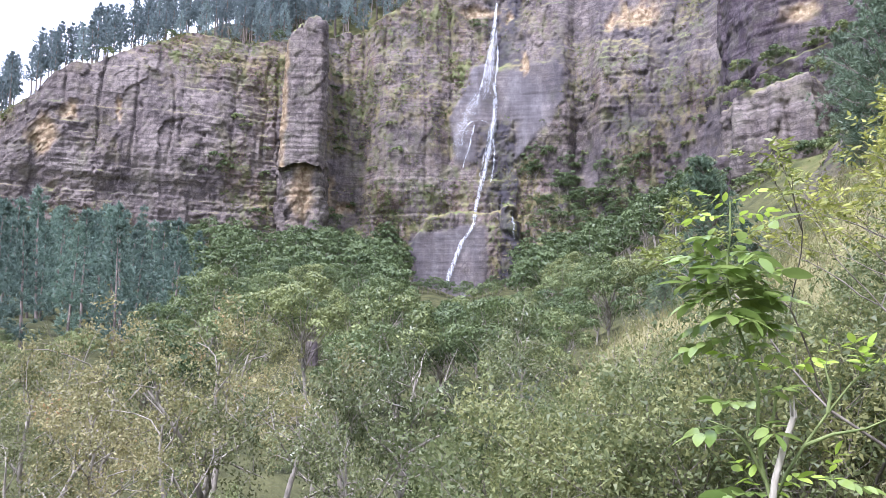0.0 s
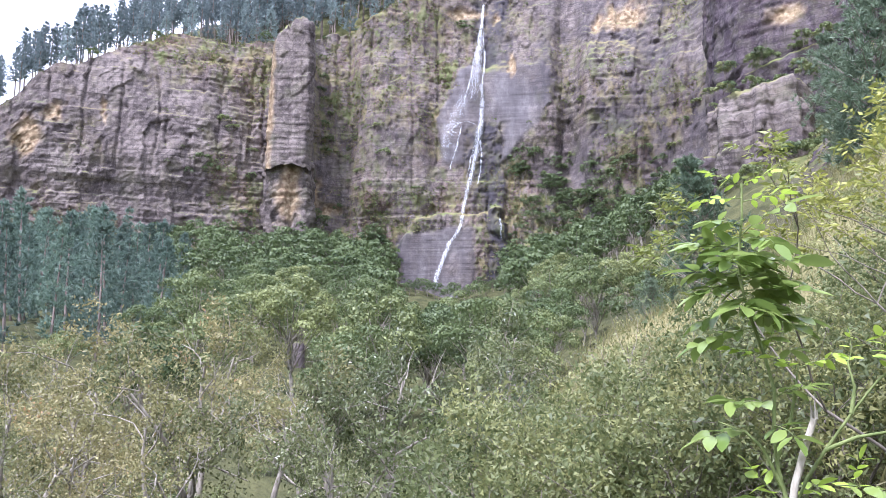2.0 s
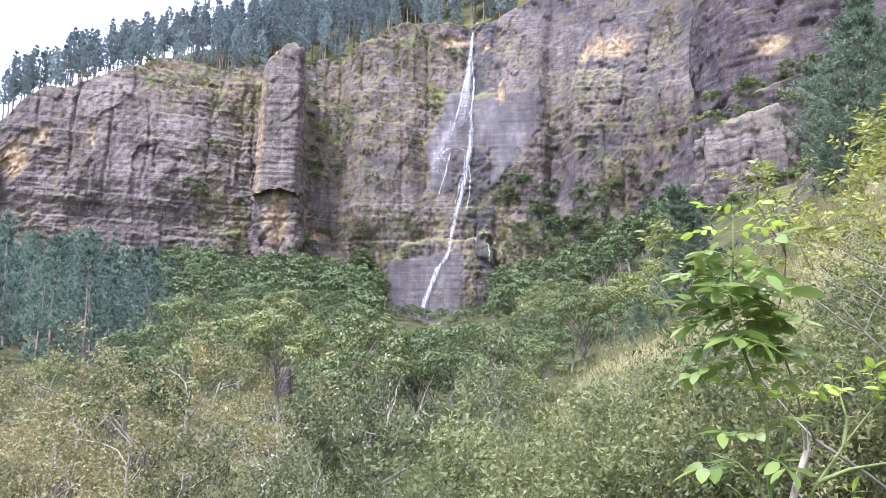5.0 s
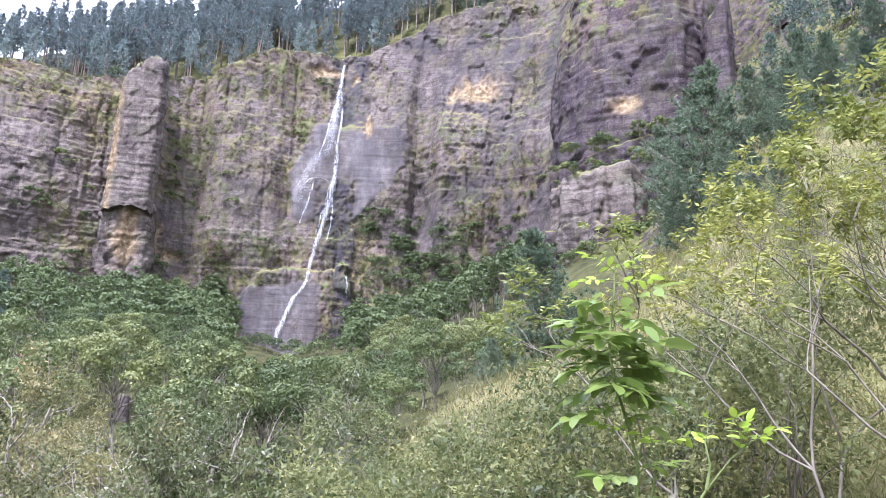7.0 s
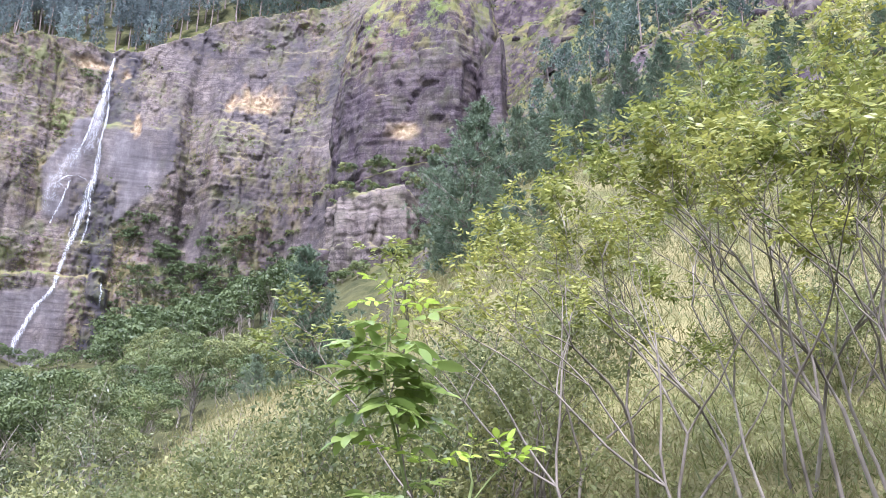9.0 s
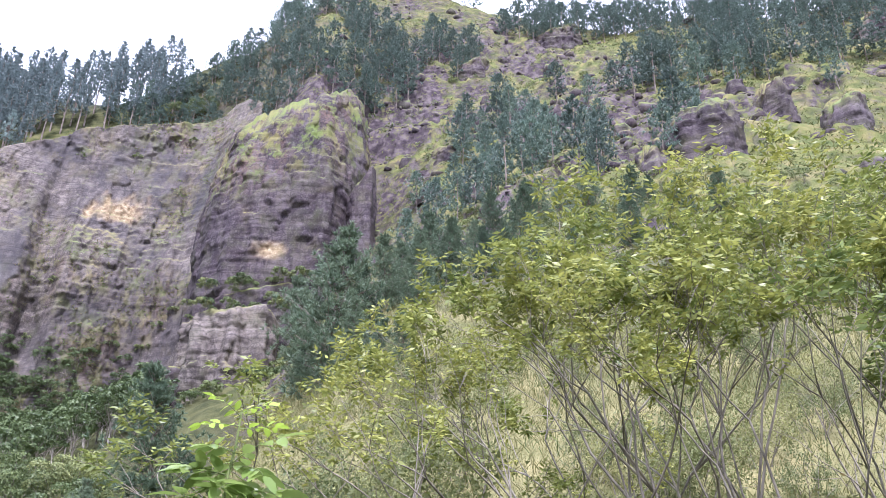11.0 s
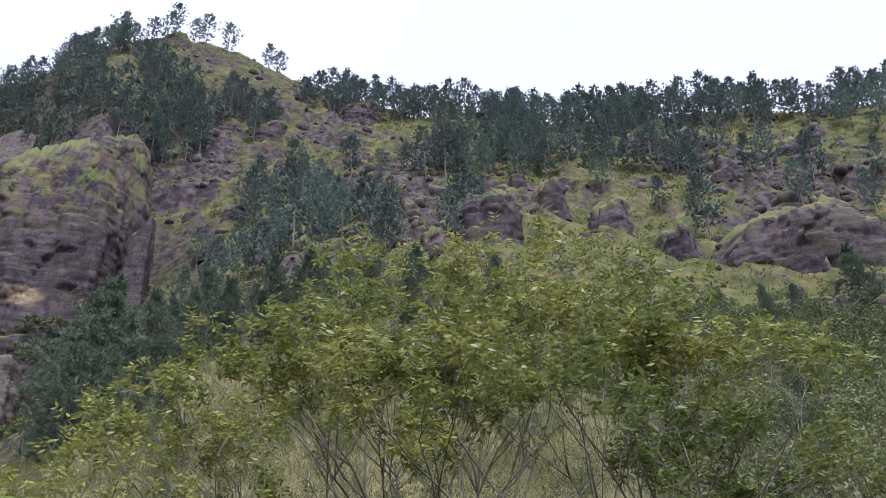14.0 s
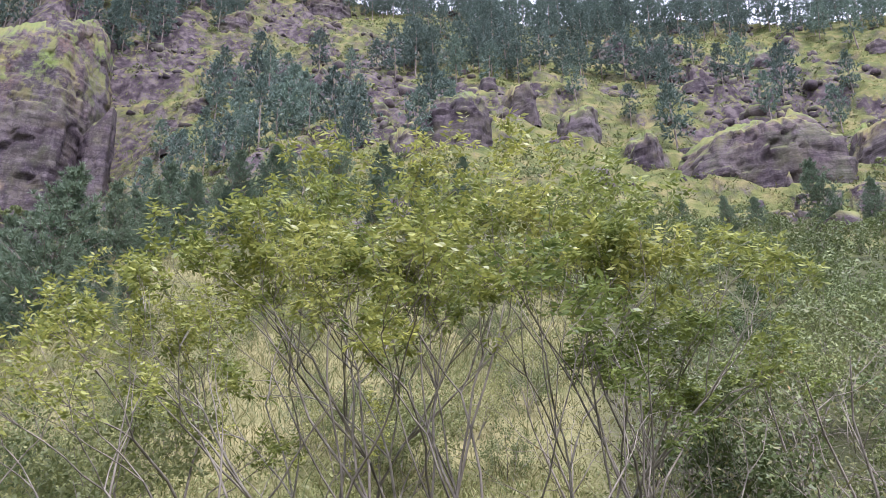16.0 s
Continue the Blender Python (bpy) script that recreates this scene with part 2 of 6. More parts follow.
def rock_material(name, dark, mid, pale, grass_a, grass_b, grass_from):
    m, n, l, bsdf, out = nodes_of(name)
    big = noise_tex(n, l, 0.055, 5)
    fine = noise_tex(n, l, 0.6, 6)
    strata = noise_tex(n, l, 1.0, 6, (0.06, 0.06, 1.3), 0.65)
    speck = noise_tex(n, l, 1.9, 6, None, 0.7)
    blotch = noise_tex(n, l, 0.22, 6, (1, 1, 0.7), 0.68)
    streak = noise_tex(n, l, 1.0, 4, (0.55, 0.55, 0.03))
    base = ramp(n, l, big, [(0.34, dark), (0.5, mid), (0.70, pale)])
    base = mixed(n, l, maths(n, l, "MULTIPLY", grey(n, l, noise_tex(n, l, 0.07, 5, (1, 1, 0.5)), 0.40, 0.56), maths(n, l, "MULTIPLY", attribute(n, "veg"), 0.85)), base, (0.15, 0.094, 0.068))
    base = mixed(n, l, maths(n, l, "MULTIPLY", grey(n, l, blotch, 0.53, 0.62), 0.7), base, pale)
    base = mixed(n, l, maths(n, l, "MULTIPLY", grey(n, l, blotch, 0.47, 0.38), 0.75), base, dark)
    base = mixed(n, l, maths(n, l, "MULTIPLY", grey(n, l, strata, 0.5, 0.62), 0.6), base, dark)
    base = mixed(n, l, maths(n, l, "MULTIPLY", grey(n, l, streak, 0.52, 0.66), 0.75), base, dark)
    base = mixed(n, l, maths(n, l, "MULTIPLY", grey(n, l, streak, 0.44, 0.3), 0.5), base, pale)
    base = mixed(n, l, maths(n, l, "MULTIPLY", grey(n, l, fine, 0.52, 0.68), 0.55), base, pale)
    base = mixed(n, l, maths(n, l, "MULTIPLY", grey(n, l, fine, 0.44, 0.3), 0.6), base, dark)
    base = mixed(n, l, maths(n, l, "MULTIPLY", grey(n, l, speck, 0.54, 0.66), 0.5), base, pale)
    base = mixed(n, l, maths(n, l, "MULTIPLY", grey(n, l, speck, 0.45, 0.34), 0.6), base, dark)
    # joints between the blocks and thin bedding lines
    vor = n.new("ShaderNodeTexVoronoi")
    vor.feature = "DISTANCE_TO_EDGE"
    vor.inputs["Scale"].default_value = 1.0
    place, warp = n.new("ShaderNodeNewGeometry"), n.new("ShaderNodeVectorMath")
    warp.operation = "MULTIPLY"
    warp.inputs[1].default_value = (0.30, 0.30, 0.42)
    l.new(place.outputs["Position"], warp.inputs[0])
    l.new(warp.outputs[0], vor.inputs["Vector"])
    joint = maths(n, l, "MULTIPLY", grey(n, l, vor.outputs["Distance"], 0.075, 0.0), grey(n, l, fine, 0.42, 0.56))
    line = maths(n, l, "MULTIPLY", grey(n, l, noise_tex(n, l, 1.0, 3, (0.035, 0.035, 1.9), 0.6), 0.57, 0.63), 0.4)
    base = mixed(n, l, line, base, tuple(c * 0.45 for c in dark))
    base = mixed(n, l, maths(n, l, "MULTIPLY", joint, 0.55), base, tuple(c * 0.4 for c in dark))
    stain = noise_tex(n, l, 1.0, 5, (0.22, 0.22, 0.035), 0.6)
    base = mixed(n, l, attribute(n, "slab"), base, ramp(n, l, mixed(n, l, 0.45, stain, blotch), [(0.34, (0.07, 0.062, 0.064)), (0.5, (0.118, 0.106, 0.107)), (0.66, (0.205, 0.19, 0.188))]))
    # wet rock and the cliff's broken dark tone both darken here
    base = mixed(n, l, attribute(n, "wet"), base, (0.05, 0.045, 0.052))
    base = mixed(n, l, attribute(n, "ochre"), base, ramp(n, l, fine, [(0.36, (0.15, 0.098, 0.058)), (0.5, (0.25, 0.18, 0.105)), (0.64, (0.36, 0.285, 0.185))]))
    geo = n.new("ShaderNodeNewGeometry")
    xyz = n.new("ShaderNodeSeparateXYZ")
    l.new(geo.outputs["Normal"], xyz.inputs[0])
    patch = noise_tex(n, l, 0.16, 6)
    grown = maths(n, l, "ADD", grey(n, l, xyz.outputs[2], grass_from, grass_from + 0.35), maths(n, l, "SUBTRACT", patch, 0.5))
    grown = maths(n, l, "MULTIPLY", grown, grey(n, l, patch, 0.34, 0.5))
    grown = maths(n, l, "ADD", grown, maths(n, l, "MULTIPLY", maths(n, l, "MULTIPLY", attribute(n, "veg"), 0.85), grey(n, l, noise_tex(n, l, 0.24, 8, (1, 1, 0.75), 0.72), 0.48, 0.57)))
    clean = n.new("ShaderNodeMath")
    clean.operation = "SUBTRACT"
    clean.inputs[0].default_value = 1.0
    l.new(attribute(n, "slab"), clean.inputs[1])
    grown = maths(n, l, "MULTIPLY", grown, clean.outputs[0])
    green = ramp(n, l, noise_tex(n, l, 0.09, 5), [(0.36, grass_a), (0.62, grass_b)])
    green = mixed(n, l, maths(n, l, "MULTIPLY", grey(n, l, fine, 0.45, 0.7), 0.45), green, (0.095, 0.09, 0.045))
    l.new(mixed(n, l, grown, base, green), bsdf.inputs["Base Color"])
    bsdf.inputs["Roughness"].default_value = 0.85
    bsdf.inputs["Specular IOR Level"].default_value = 0.25
    h = maths(n, l, "ADD", maths(n, l, "MULTIPLY", speck, 0.35), maths(n, l, "MULTIPLY", strata, 0.65))
    relief(n, l, bsdf, h, 0.35)
    return m


def foliage(name, dark, light, dry=None, dry_part=0.0, through_part=0.42, rough=0.5, clump=0.9):
    m, n, l, bsdf, out = nodes_of(name)
    geo, info = n.new("ShaderNodeNewGeometry"), n.new("ShaderNodeObjectInfo")
    tone = grey(n, l, noise_tex(n, l, clump, 3), 0.34, 0.66)
    col = mixed(n, l, maths(n, l, "ADD", maths(n, l, "MULTIPLY", geo.outputs["Random Per Island"], 0.55), maths(n, l, "MULTIPLY", tone, 0.45)), dark, light)
    if dry:
        patch = noise_tex(n, l, 0.35, 3)
        sel = maths(n, l, "ADD", maths(n, l, "MULTIPLY", geo.outputs["Random Per Island"], 0.5), maths(n, l, "MULTIPLY", patch, 0.5))
        col = mixed(n, l, maths(n, l, "GREATER_THAN", sel, 1 - dry_part), col, dry)
    hsv = n.new("ShaderNodeHueSaturation")
    hsv.inputs["Value"].default_value = 1
    val = n.new("ShaderNodeMapRange")
    val.inputs[3].default_value, val.inputs[4].default_value = 0.66, 1.34
    l.new(info.outputs["Random"], val.inputs[0])
    l.new(val.outputs[0], hsv.inputs["Value"])
    hue = n.new("ShaderNodeMapRange")
    hue.inputs[3].default_value, hue.inputs[4].default_value = 0.525, 0.475
    l.new(info.outputs["Random"], hue.inputs[0])
    l.new(hue.outputs[0], hsv.inputs["Hue"])
    l.new(col, hsv.inputs["Color"])
    l.new(hsv.outputs[0], bsdf.inputs["Base Color"])
    bsdf.inputs["Roughness"].default_value = rough
    bsdf.inputs["Specular IOR Level"].default_value = 0.35
    tr, mx = n.new("ShaderNodeBsdfTranslucent"), n.new("ShaderNodeMixShader")
    l.new(hsv.outputs[0], tr.inputs[0])
    mx.inputs[0].default_value = through_part
    l.new(bsdf.outputs[0], mx.inputs[1])
    l.new(tr.outputs[0], mx.inputs[2])
    l.new(mx.outputs[0], out.inputs[0])
    return m


def bark_material(name, dark, pale, scale=6.0):
    m, n, l, bsdf, out = nodes_of(name)
    t = noise_tex(n, l, scale, 5, (1, 1, 0.3))
    l.new(ramp(n, l, t, [(0.35, dark), (0.65, pale)]), bsdf.inputs["Base Color"])
    bsdf.inputs["Roughness"].default_value = 0.9
    relief(n, l, bsdf, t, 0.02)
    return m


M_CLIFF = rock_material("cliff_rock", (0.056, 0.045, 0.043), (0.140, 0.113, 0.103), (0.228, 0.192, 0.168), (0.215, 0.175, 0.085), (0.125, 0.15, 0.05), 0.42)
M_ROCK = rock_material("mountain_rock", (0.028, 0.020, 0.026), (0.058, 0.042, 0.051), (0.125, 0.102, 0.104), (0.19, 0.165, 0.06), (0.11, 0.145, 0.035), 0.42)
# cliff-top needles paled and blued: distant haze is painted into this colour
M_PINE_HAZED = foliage("hazed_pine_needles", (0.13, 0.175, 0.175), (0.27, 0.32, 0.305), None, 0, 0.38)
M_PINE_NEAR = foliage("young_pine_needles", (0.075, 0.115, 0.072), (0.175, 0.23, 0.145), None, 0, 0.35)
M_PINE_RIDGE = foliage("mountain_pine_needles", (0.072, 0.114, 0.094), (0.185, 0.238, 0.188), None, 0, 0.34)
M_PINE_GROVE = foliage("grove_needles", (0.078, 0.128, 0.10), (0.20, 0.265, 0.20), None, 0, 0.36)
M_FOREST = foliage("forest_leaves", (0.038, 0.062, 0.020), (0.205, 0.245, 0.088), (0.23, 0.215, 0.095), 0.14, 0.22, 0.5, 0.17)
M_OLIVE = foliage("olive_leaves", (0.085, 0.09, 0.03), (0.34, 0.325, 0.14), (0.38, 0.27, 0.12), 0.22, 0.36, 0.5)
M_DARKLEAF = foliage("glossy_dark_leaves", (0.04, 0.056, 0.018), (0.28, 0.295, 0.13), (0.28, 0.21, 0.085), 0.14, 0.32, 0.32)
M_BRUSH = foliage("brush_leaves", (0.095, 0.115, 0.038), (0.30, 0.315, 0.125), (0.32, 0.25, 0.145), 0.16)
M_FRESH = foliage("feathery_leaves", (0.075, 0.11, 0.024), (0.36, 0.385, 0.095), (0.42, 0.29, 0.10), 0.12, 0.4, 0.4, 3.0)
M_SAPLING = foliage("sapling_leaves", (0.10, 0.17, 0.036), (0.27, 0.35, 0.10), None, 0, 0.4, 0.2)
M_YOUNG = foliage("young_leaves", (0.34, 0.46, 0.05), (0.48, 0.58, 0.09), None, 0, 0.4)
M_STRAW = foliage("straw_grass", (0.16, 0.148, 0.058), (0.34, 0.30, 0.135), (0.125, 0.145, 0.045), 0.36)
M_HILLGRASS = foliage("hill_grass", (0.095, 0.10, 0.034), (0.225, 0.205, 0.08), (0.07, 0.10, 0.025), 0.4)
M_TUFT = foliage("cliff_tufts", (0.085, 0.085, 0.035), (0.25, 0.215, 0.10), (0.085, 0.12, 0.035), 0.45)
M_PINEBARK = bark_material("pine_bark", (0.11, 0.085, 0.07), (0.27, 0.22, 0.19), 3)
M_BARK = bark_material("grey_bark", (0.13, 0.112, 0.088), (0.36, 0.32, 0.26), 5)
M_TWIG = bark_material("thin_bark", (0.095, 0.08, 0.06), (0.26, 0.225, 0.18), 9)
M_DARKBARK = bark_material("brown_bark", (0.09, 0.075, 0.055), (0.22, 0.19, 0.15), 8)
M_DEADWOOD = bark_material("bare_twigs", (0.14, 0.115, 0.09), (0.30, 0.26, 0.21), 8)
M_STEM = bark_material("green_stem", (0.10, 0.135, 0.035), (0.22, 0.26, 0.09), 30)
M_PEELED = bark_material("peeled_stick", (0.25, 0.225, 0.17), (0.42, 0.385, 0.305), 30)


def ground_material():
    m, n, l, bsdf, out = nodes_of("ground")
    big, mid, fine = noise_tex(n, l, 0.03, 5), noise_tex(n, l, 0.25, 5), noise_tex(n, l, 2.5, 5)
    floor = ramp(n, l, mid, [(0.35, (0.034, 0.038, 0.015)), (0.65, (0.085, 0.085, 0.034))])
    straw = ramp(n, l, mid, [(0.35, (0.105, 0.112, 0.04)), (0.65, (0.24, 0.21, 0.095))])
    hill = ramp(n, l, mid, [(0.34, (0.062, 0.078, 0.022)), (0.5, (0.115, 0.122, 0.038)), (0.66, (0.185, 0.16, 0.066))])
    col = mixed(n, l, attribute(n, "straw"), floor, straw)
    col = mixed(n, l, attribute(n, "hill"), col, hill)
    rock = ramp(n, l, noise_tex(n, l, 0.35, 5), [(0.36, (0.030, 0.022, 0.027)), (0.5, (0.064, 0.048, 0.056)), (0.64, (0.13, 0.105, 0.105))])
    geo, xyz = n.new("ShaderNodeNewGeometry"), n.new("ShaderNodeSeparateXYZ")
    l.new(geo.outputs["Normal"], xyz.inputs[0])
    steep = maths(n, l, "ADD", grey(n, l, xyz.outputs[2], 0.62, 0.40), maths(n, l, "MULTIPLY", maths(n, l, "SUBTRACT", big, 0.5), 1.0))
    steep = maths(n, l, "MULTIPLY", maths(n, l, "MULTIPLY", steep, grey(n, l, noise_tex(n, l, 0.55, 7, None, 0.7), 0.40, 0.50)), attribute(n, "hill"))
    bare = maths(n, l, "MULTIPLY", attribute(n, "rock"), grey(n, l, noise_tex(n, l, 0.4, 7, None, 0.7), 0.42, 0.52))
    col = mixed(n, l, maths(n, l, "ADD", steep, bare), col, rock)
    col = mixed(n, l, maths(n, l, "MULTIPLY", grey(n, l, fine, 0.5, 0.8), 0.4), col, (0.09, 0.08, 0.04))
    l.new(col, bsdf.inputs["Base Color"])
    bsdf.inputs["Roughness"].default_value = 0.95
    bsdf.inputs["Specular IOR Level"].default_value = 0.15
    relief(n, l, bsdf, maths(n, l, "ADD", maths(n, l, "MULTIPLY", mid, 0.6), maths(n, l, "MULTIPLY", fine, 0.4)), 0.9)
    return m


def water_material():
    m, n, l, bsdf, out = nodes_of("falling_water")
    bsdf.inputs["Base Color"].default_value = (0.80, 0.83, 0.86, 1)
    bsdf.inputs["Roughness"].default_value = 0.35
    streak = noise_tex(n, l, 1.0, 6, (2.6, 2.6, 0.16), 0.65)
    clear, mx = n.new("ShaderNodeBsdfTransparent"), n.new("ShaderNodeMixShader")
    tatter = noise_tex(n, l, 1.0, 5, (0.9, 0.9, 0.45), 0.65)
    solid = maths(n, l, "MULTIPLY", maths(n, l, "MULTIPLY", grey(n, l, streak, 0.32, 0.68), maths(n, l, "ADD", grey(n, l, tatter, 0.36, 0.56), 0.35)), attribute(n, "body"))
    l.new(solid, mx.inputs[0])
    l.new(clear.outputs[0], mx.inputs[1])
    l.new(bsdf.outputs[0], mx.inputs[2])
    l.new(mx.outputs[0], out.inputs[0])
    return m


M_GROUND, M_WATER = ground_material(), water_material()


# ---------------------------------------------------------------- mesh helpers
def mesh_of(name, verts, polys, material, attrs=None, smooth=False):
    """A mesh from an array of points and arrays of equal-sided faces."""
    me = bpy.data.meshes.new(name)
    verts = np.asarray(verts, np.float32)
    polys = [np.asarray(p, np.int32) for p in polys if len(p)]
    loops = np.concatenate([p.ravel() for p in polys])
    sizes = np.concatenate([np.full(len(p), p.shape[1], np.int32) for p in polys])
    me.vertices.add(len(verts))
    me.vertices.foreach_set("co", verts.ravel())
    me.loops.add(len(loops))
    me.loops.foreach_set("vertex_index", loops)
    me.polygons.add(len(sizes))
    me.polygons.foreach_set("loop_start", np.concatenate([[0], np.cumsum(sizes)[:-1]]).astype(np.int32))
    if smooth:
        me.polygons.foreach_set("use_smooth", np.ones(len(sizes), bool))
    me.update(calc_edges=True)
    for key, values in (attrs or {}).items():
        a = me.attributes.new(key, "FLOAT", "POINT")
        a.data.foreach_set("value", np.asarray(values, np.float32).ravel())
    me.materials.append(material)
    return me


def part(name, me, parent=None, label=""):
    ob = new(name, me)
    if parent:
        ob.parent = parent
    return tagged(ob, label) if label else ob


def grid_quads(rows, cols, wrap=False):
    i, j = np.meshgrid(np.arange(rows - 1), np.arange(cols if wrap else cols - 1), indexing="ij")
    k = (j + 1) % cols
    return np.stack([i * cols + j, i * cols + k, (i + 1) * cols + k, (i + 1) * cols + j], -1).reshape(-1, 4)


def unit(v):
    return v / np.maximum(np.linalg.norm(v, axis=-1, keepdims=True), 1e-9)


class Wood:
    """Gathers tapered limbs into one mesh."""

    def __init__(self):
        self.v, self.f, self.n = [], [], 0

    def limb(self, pts, r0, r1, sides=5):
        pts = np.asarray(pts, float)
        k = len(pts)
        d = unit(np.gradient(pts, axis=0))
        ref = np.where(np.abs(d[:, 2:3]) > 0.9, [[1.0, 0, 0]], [[0, 0, 1.0]])
        a = unit(np.cross(d, ref))
        b = np.cross(d, a)
        ang = np.linspace(0, 2 * math.pi, sides, endpoint=False)
        rad = np.linspace(r0, r1, k)[:, None, None]
        ring = pts[:, None] + rad * (a[:, None] * np.cos(ang)[None, :, None] + b[:, None] * np.sin(ang)[None, :, None])
        self.v.append(ring.reshape(-1, 3))
        self.f.append(grid_quads(k, sides, True) + self.n)
        self.n += k * sides

    def mesh(self, name, material):
        return mesh_of(name, np.concatenate(self.v), [np.concatenate(self.f)], material, smooth=True)


def leaf_quads(c, d, length, width, rng, fold=0.15, corners=4):
    """Pointed leaves at c along d, as (leaf, corner, xyz)."""
    c, d = np.asarray(c), unit(np.asarray(d))
    side = unit(np.cross(d, rng.normal(size=c.shape)))
    nrm = np.cross(d, side)
    length, width = np.broadcast_to(length, len(c))[:, None], np.broadcast_to(width, len(c))[:, None]
    if corners == 3:
        return np.stack([c - side * width * 0.55, c + side * width * 0.55, c + d * length], 1)
    mid = c + d * length * 0.45 + nrm * width * fold
    return np.stack([c, mid - side * width / 2, c + d * length, mid + side * width / 2], 1)


def leaf_mesh(name, verts, material):
    n, k = verts.shape[:2]
    return mesh_of(name, verts.reshape(-1, 3), [np.arange(n * k).reshape(n, k)], material)


def bent(rng, start, way, length, steps, wander, rise):
    """A crooked line of points."""
    pts, d = [np.asarray(start, float)], unit(np.asarray(way, float))
    for k in range(steps):
        d = unit(d + rng.normal(size=3) * wander + np.array([0, 0, rise]))
        pts.append(pts[-1] + d * length / steps)
    return np.array(pts)


def along(pts, t):
    k = t * (len(pts) - 1)
    i = min(int(k), len(pts) - 2)
    return pts[i] + (pts[i + 1] - pts[i]) * (k - i), unit(pts[i + 1] - pts[i])


def broad_tree(seed, height, spread, stems=1, bole=0.35, limbs=6, subs=5, twigs=5, leaves=14, size=0.11, slim=0.4, droop=0.4, thick=0.018,
               rise=0.06, wander=0.16, scatter=0.16, pinnate=0, bare=0.0, corners=4):
    """Wood and leaves of a broad-leaved tree or bush, from the ground up."""
    rng = np.random.default_rng(seed)
    wood, ends, starts = Wood(), [], []
    for s in range(stems):
        tilt = 0.12 if stems == 1 else 0.42
        a0 = rng.uniform(0, 6.283)
        trunk = bent(rng, (math.cos(a0) * 0.08 * (stems > 1), math.sin(a0) * 0.08 * (stems > 1), -0.4),
                     (math.cos(a0) * tilt, math.sin(a0) * tilt, 1), height * 0.82, 5 if height < 5 else 8, wander * 0.55, 0.10)
        wood.limb(trunk, height * thick, height * thick * 0.22, 5 if height < 5 else 7)
        for i in range(limbs):
            t = bole + (0.98 - bole) * (i + rng.uniform(0.2, 0.8)) / limbs
            p, d = along(trunk, t)
            az = i * 2.4 + rng.uniform(-0.5, 0.5) + a0
            way = np.array([math.cos(az), math.sin(az), rng.uniform(0.35, 1.0)]) + d * 0.3
            length = spread * rng.uniform(0.7, 1.15) * (1.05 - 0.45 * t)
            limb = bent(rng, p, way, length, 4, wander * 1.2, rise)
            r = height * thick * (1 - 0.7 * t) * 0.55
            wood.limb(limb, r, r * 0.25, 4)
            for j in range(subs):
                q, e = along(limb, 0.3 + 0.7 * (j + rng.uniform(0, 1)) / subs)
                sub = bent(rng, q, e * 0.7 + rng.normal(size=3) * 0.75 + np.array([0, 0, 0.2]), length * rng.uniform(0.3, 0.6), 2, wander * 1.4, rise)
                wood.limb(sub, r * 0.42, r * 0.12, 3)
                for k in range(twigs):
                    q2, e2 = along(sub, 0.25 + 0.75 * (k + rng.uniform(0, 1)) / twigs)
                    twig = bent(rng, q2, e2 * 0.6 + rng.normal(size=3) * 0.8, length * rng.uniform(0.12, 0.28), 1, wander, 0)
                    if bare > 0:
                        wood.limb(twig, r * 0.14, r * 0.05, 3)
                    if rng.uniform() >= bare:
                        starts.append(twig[0])
                        ends.append(twig[-1])
    starts, ends = np.array(starts), np.array(ends)
    if pinnate:
        # feathery leaves: pairs of leaflets along a drooping stalk
        n = len(ends) * leaves
        k = np.repeat(np.arange(len(ends)), leaves)
        base = starts[k] + (ends - starts)[k] * rng.uniform(0.2, 1.1, (n, 1))
        stalk = unit(rng.normal(size=(n, 3)) + unit(ends - starts)[k] * 0.8 + np.array([0, 0, -droop])) * size * pinnate * 0.55
        cs, ds = [], []
        for i in range(pinnate):
            for sgn in (-1, 1):
                cs.append(base + stalk * (i + 0.6) / pinnate)
                ds.append(unit(np.cross(stalk, rng.normal(size=(n, 3)) * 0.25 + np.array([0, 0, 1.0]))) * sgn + unit(stalk) * 0.5)
        c, d = np.concatenate(cs), np.concatenate(ds)
    else:
        n = len(ends) * leaves
        k = np.repeat(np.arange(len(ends)), leaves)
        c = starts[k] + (ends - starts)[k] * rng.uniform(0.1, 1.15, (n, 1)) + rng.normal(size=(n, 3)) * scatter
        d = rng.normal(size=(n, 3)) + unit(ends - starts)[k] * 0.6 + np.array([0, 0, -droop])
    s = size * rng.uniform(0.65, 1.25, len(c))
    return wood, leaf_quads(c, d, s, s * slim, rng, 0.15, corners)


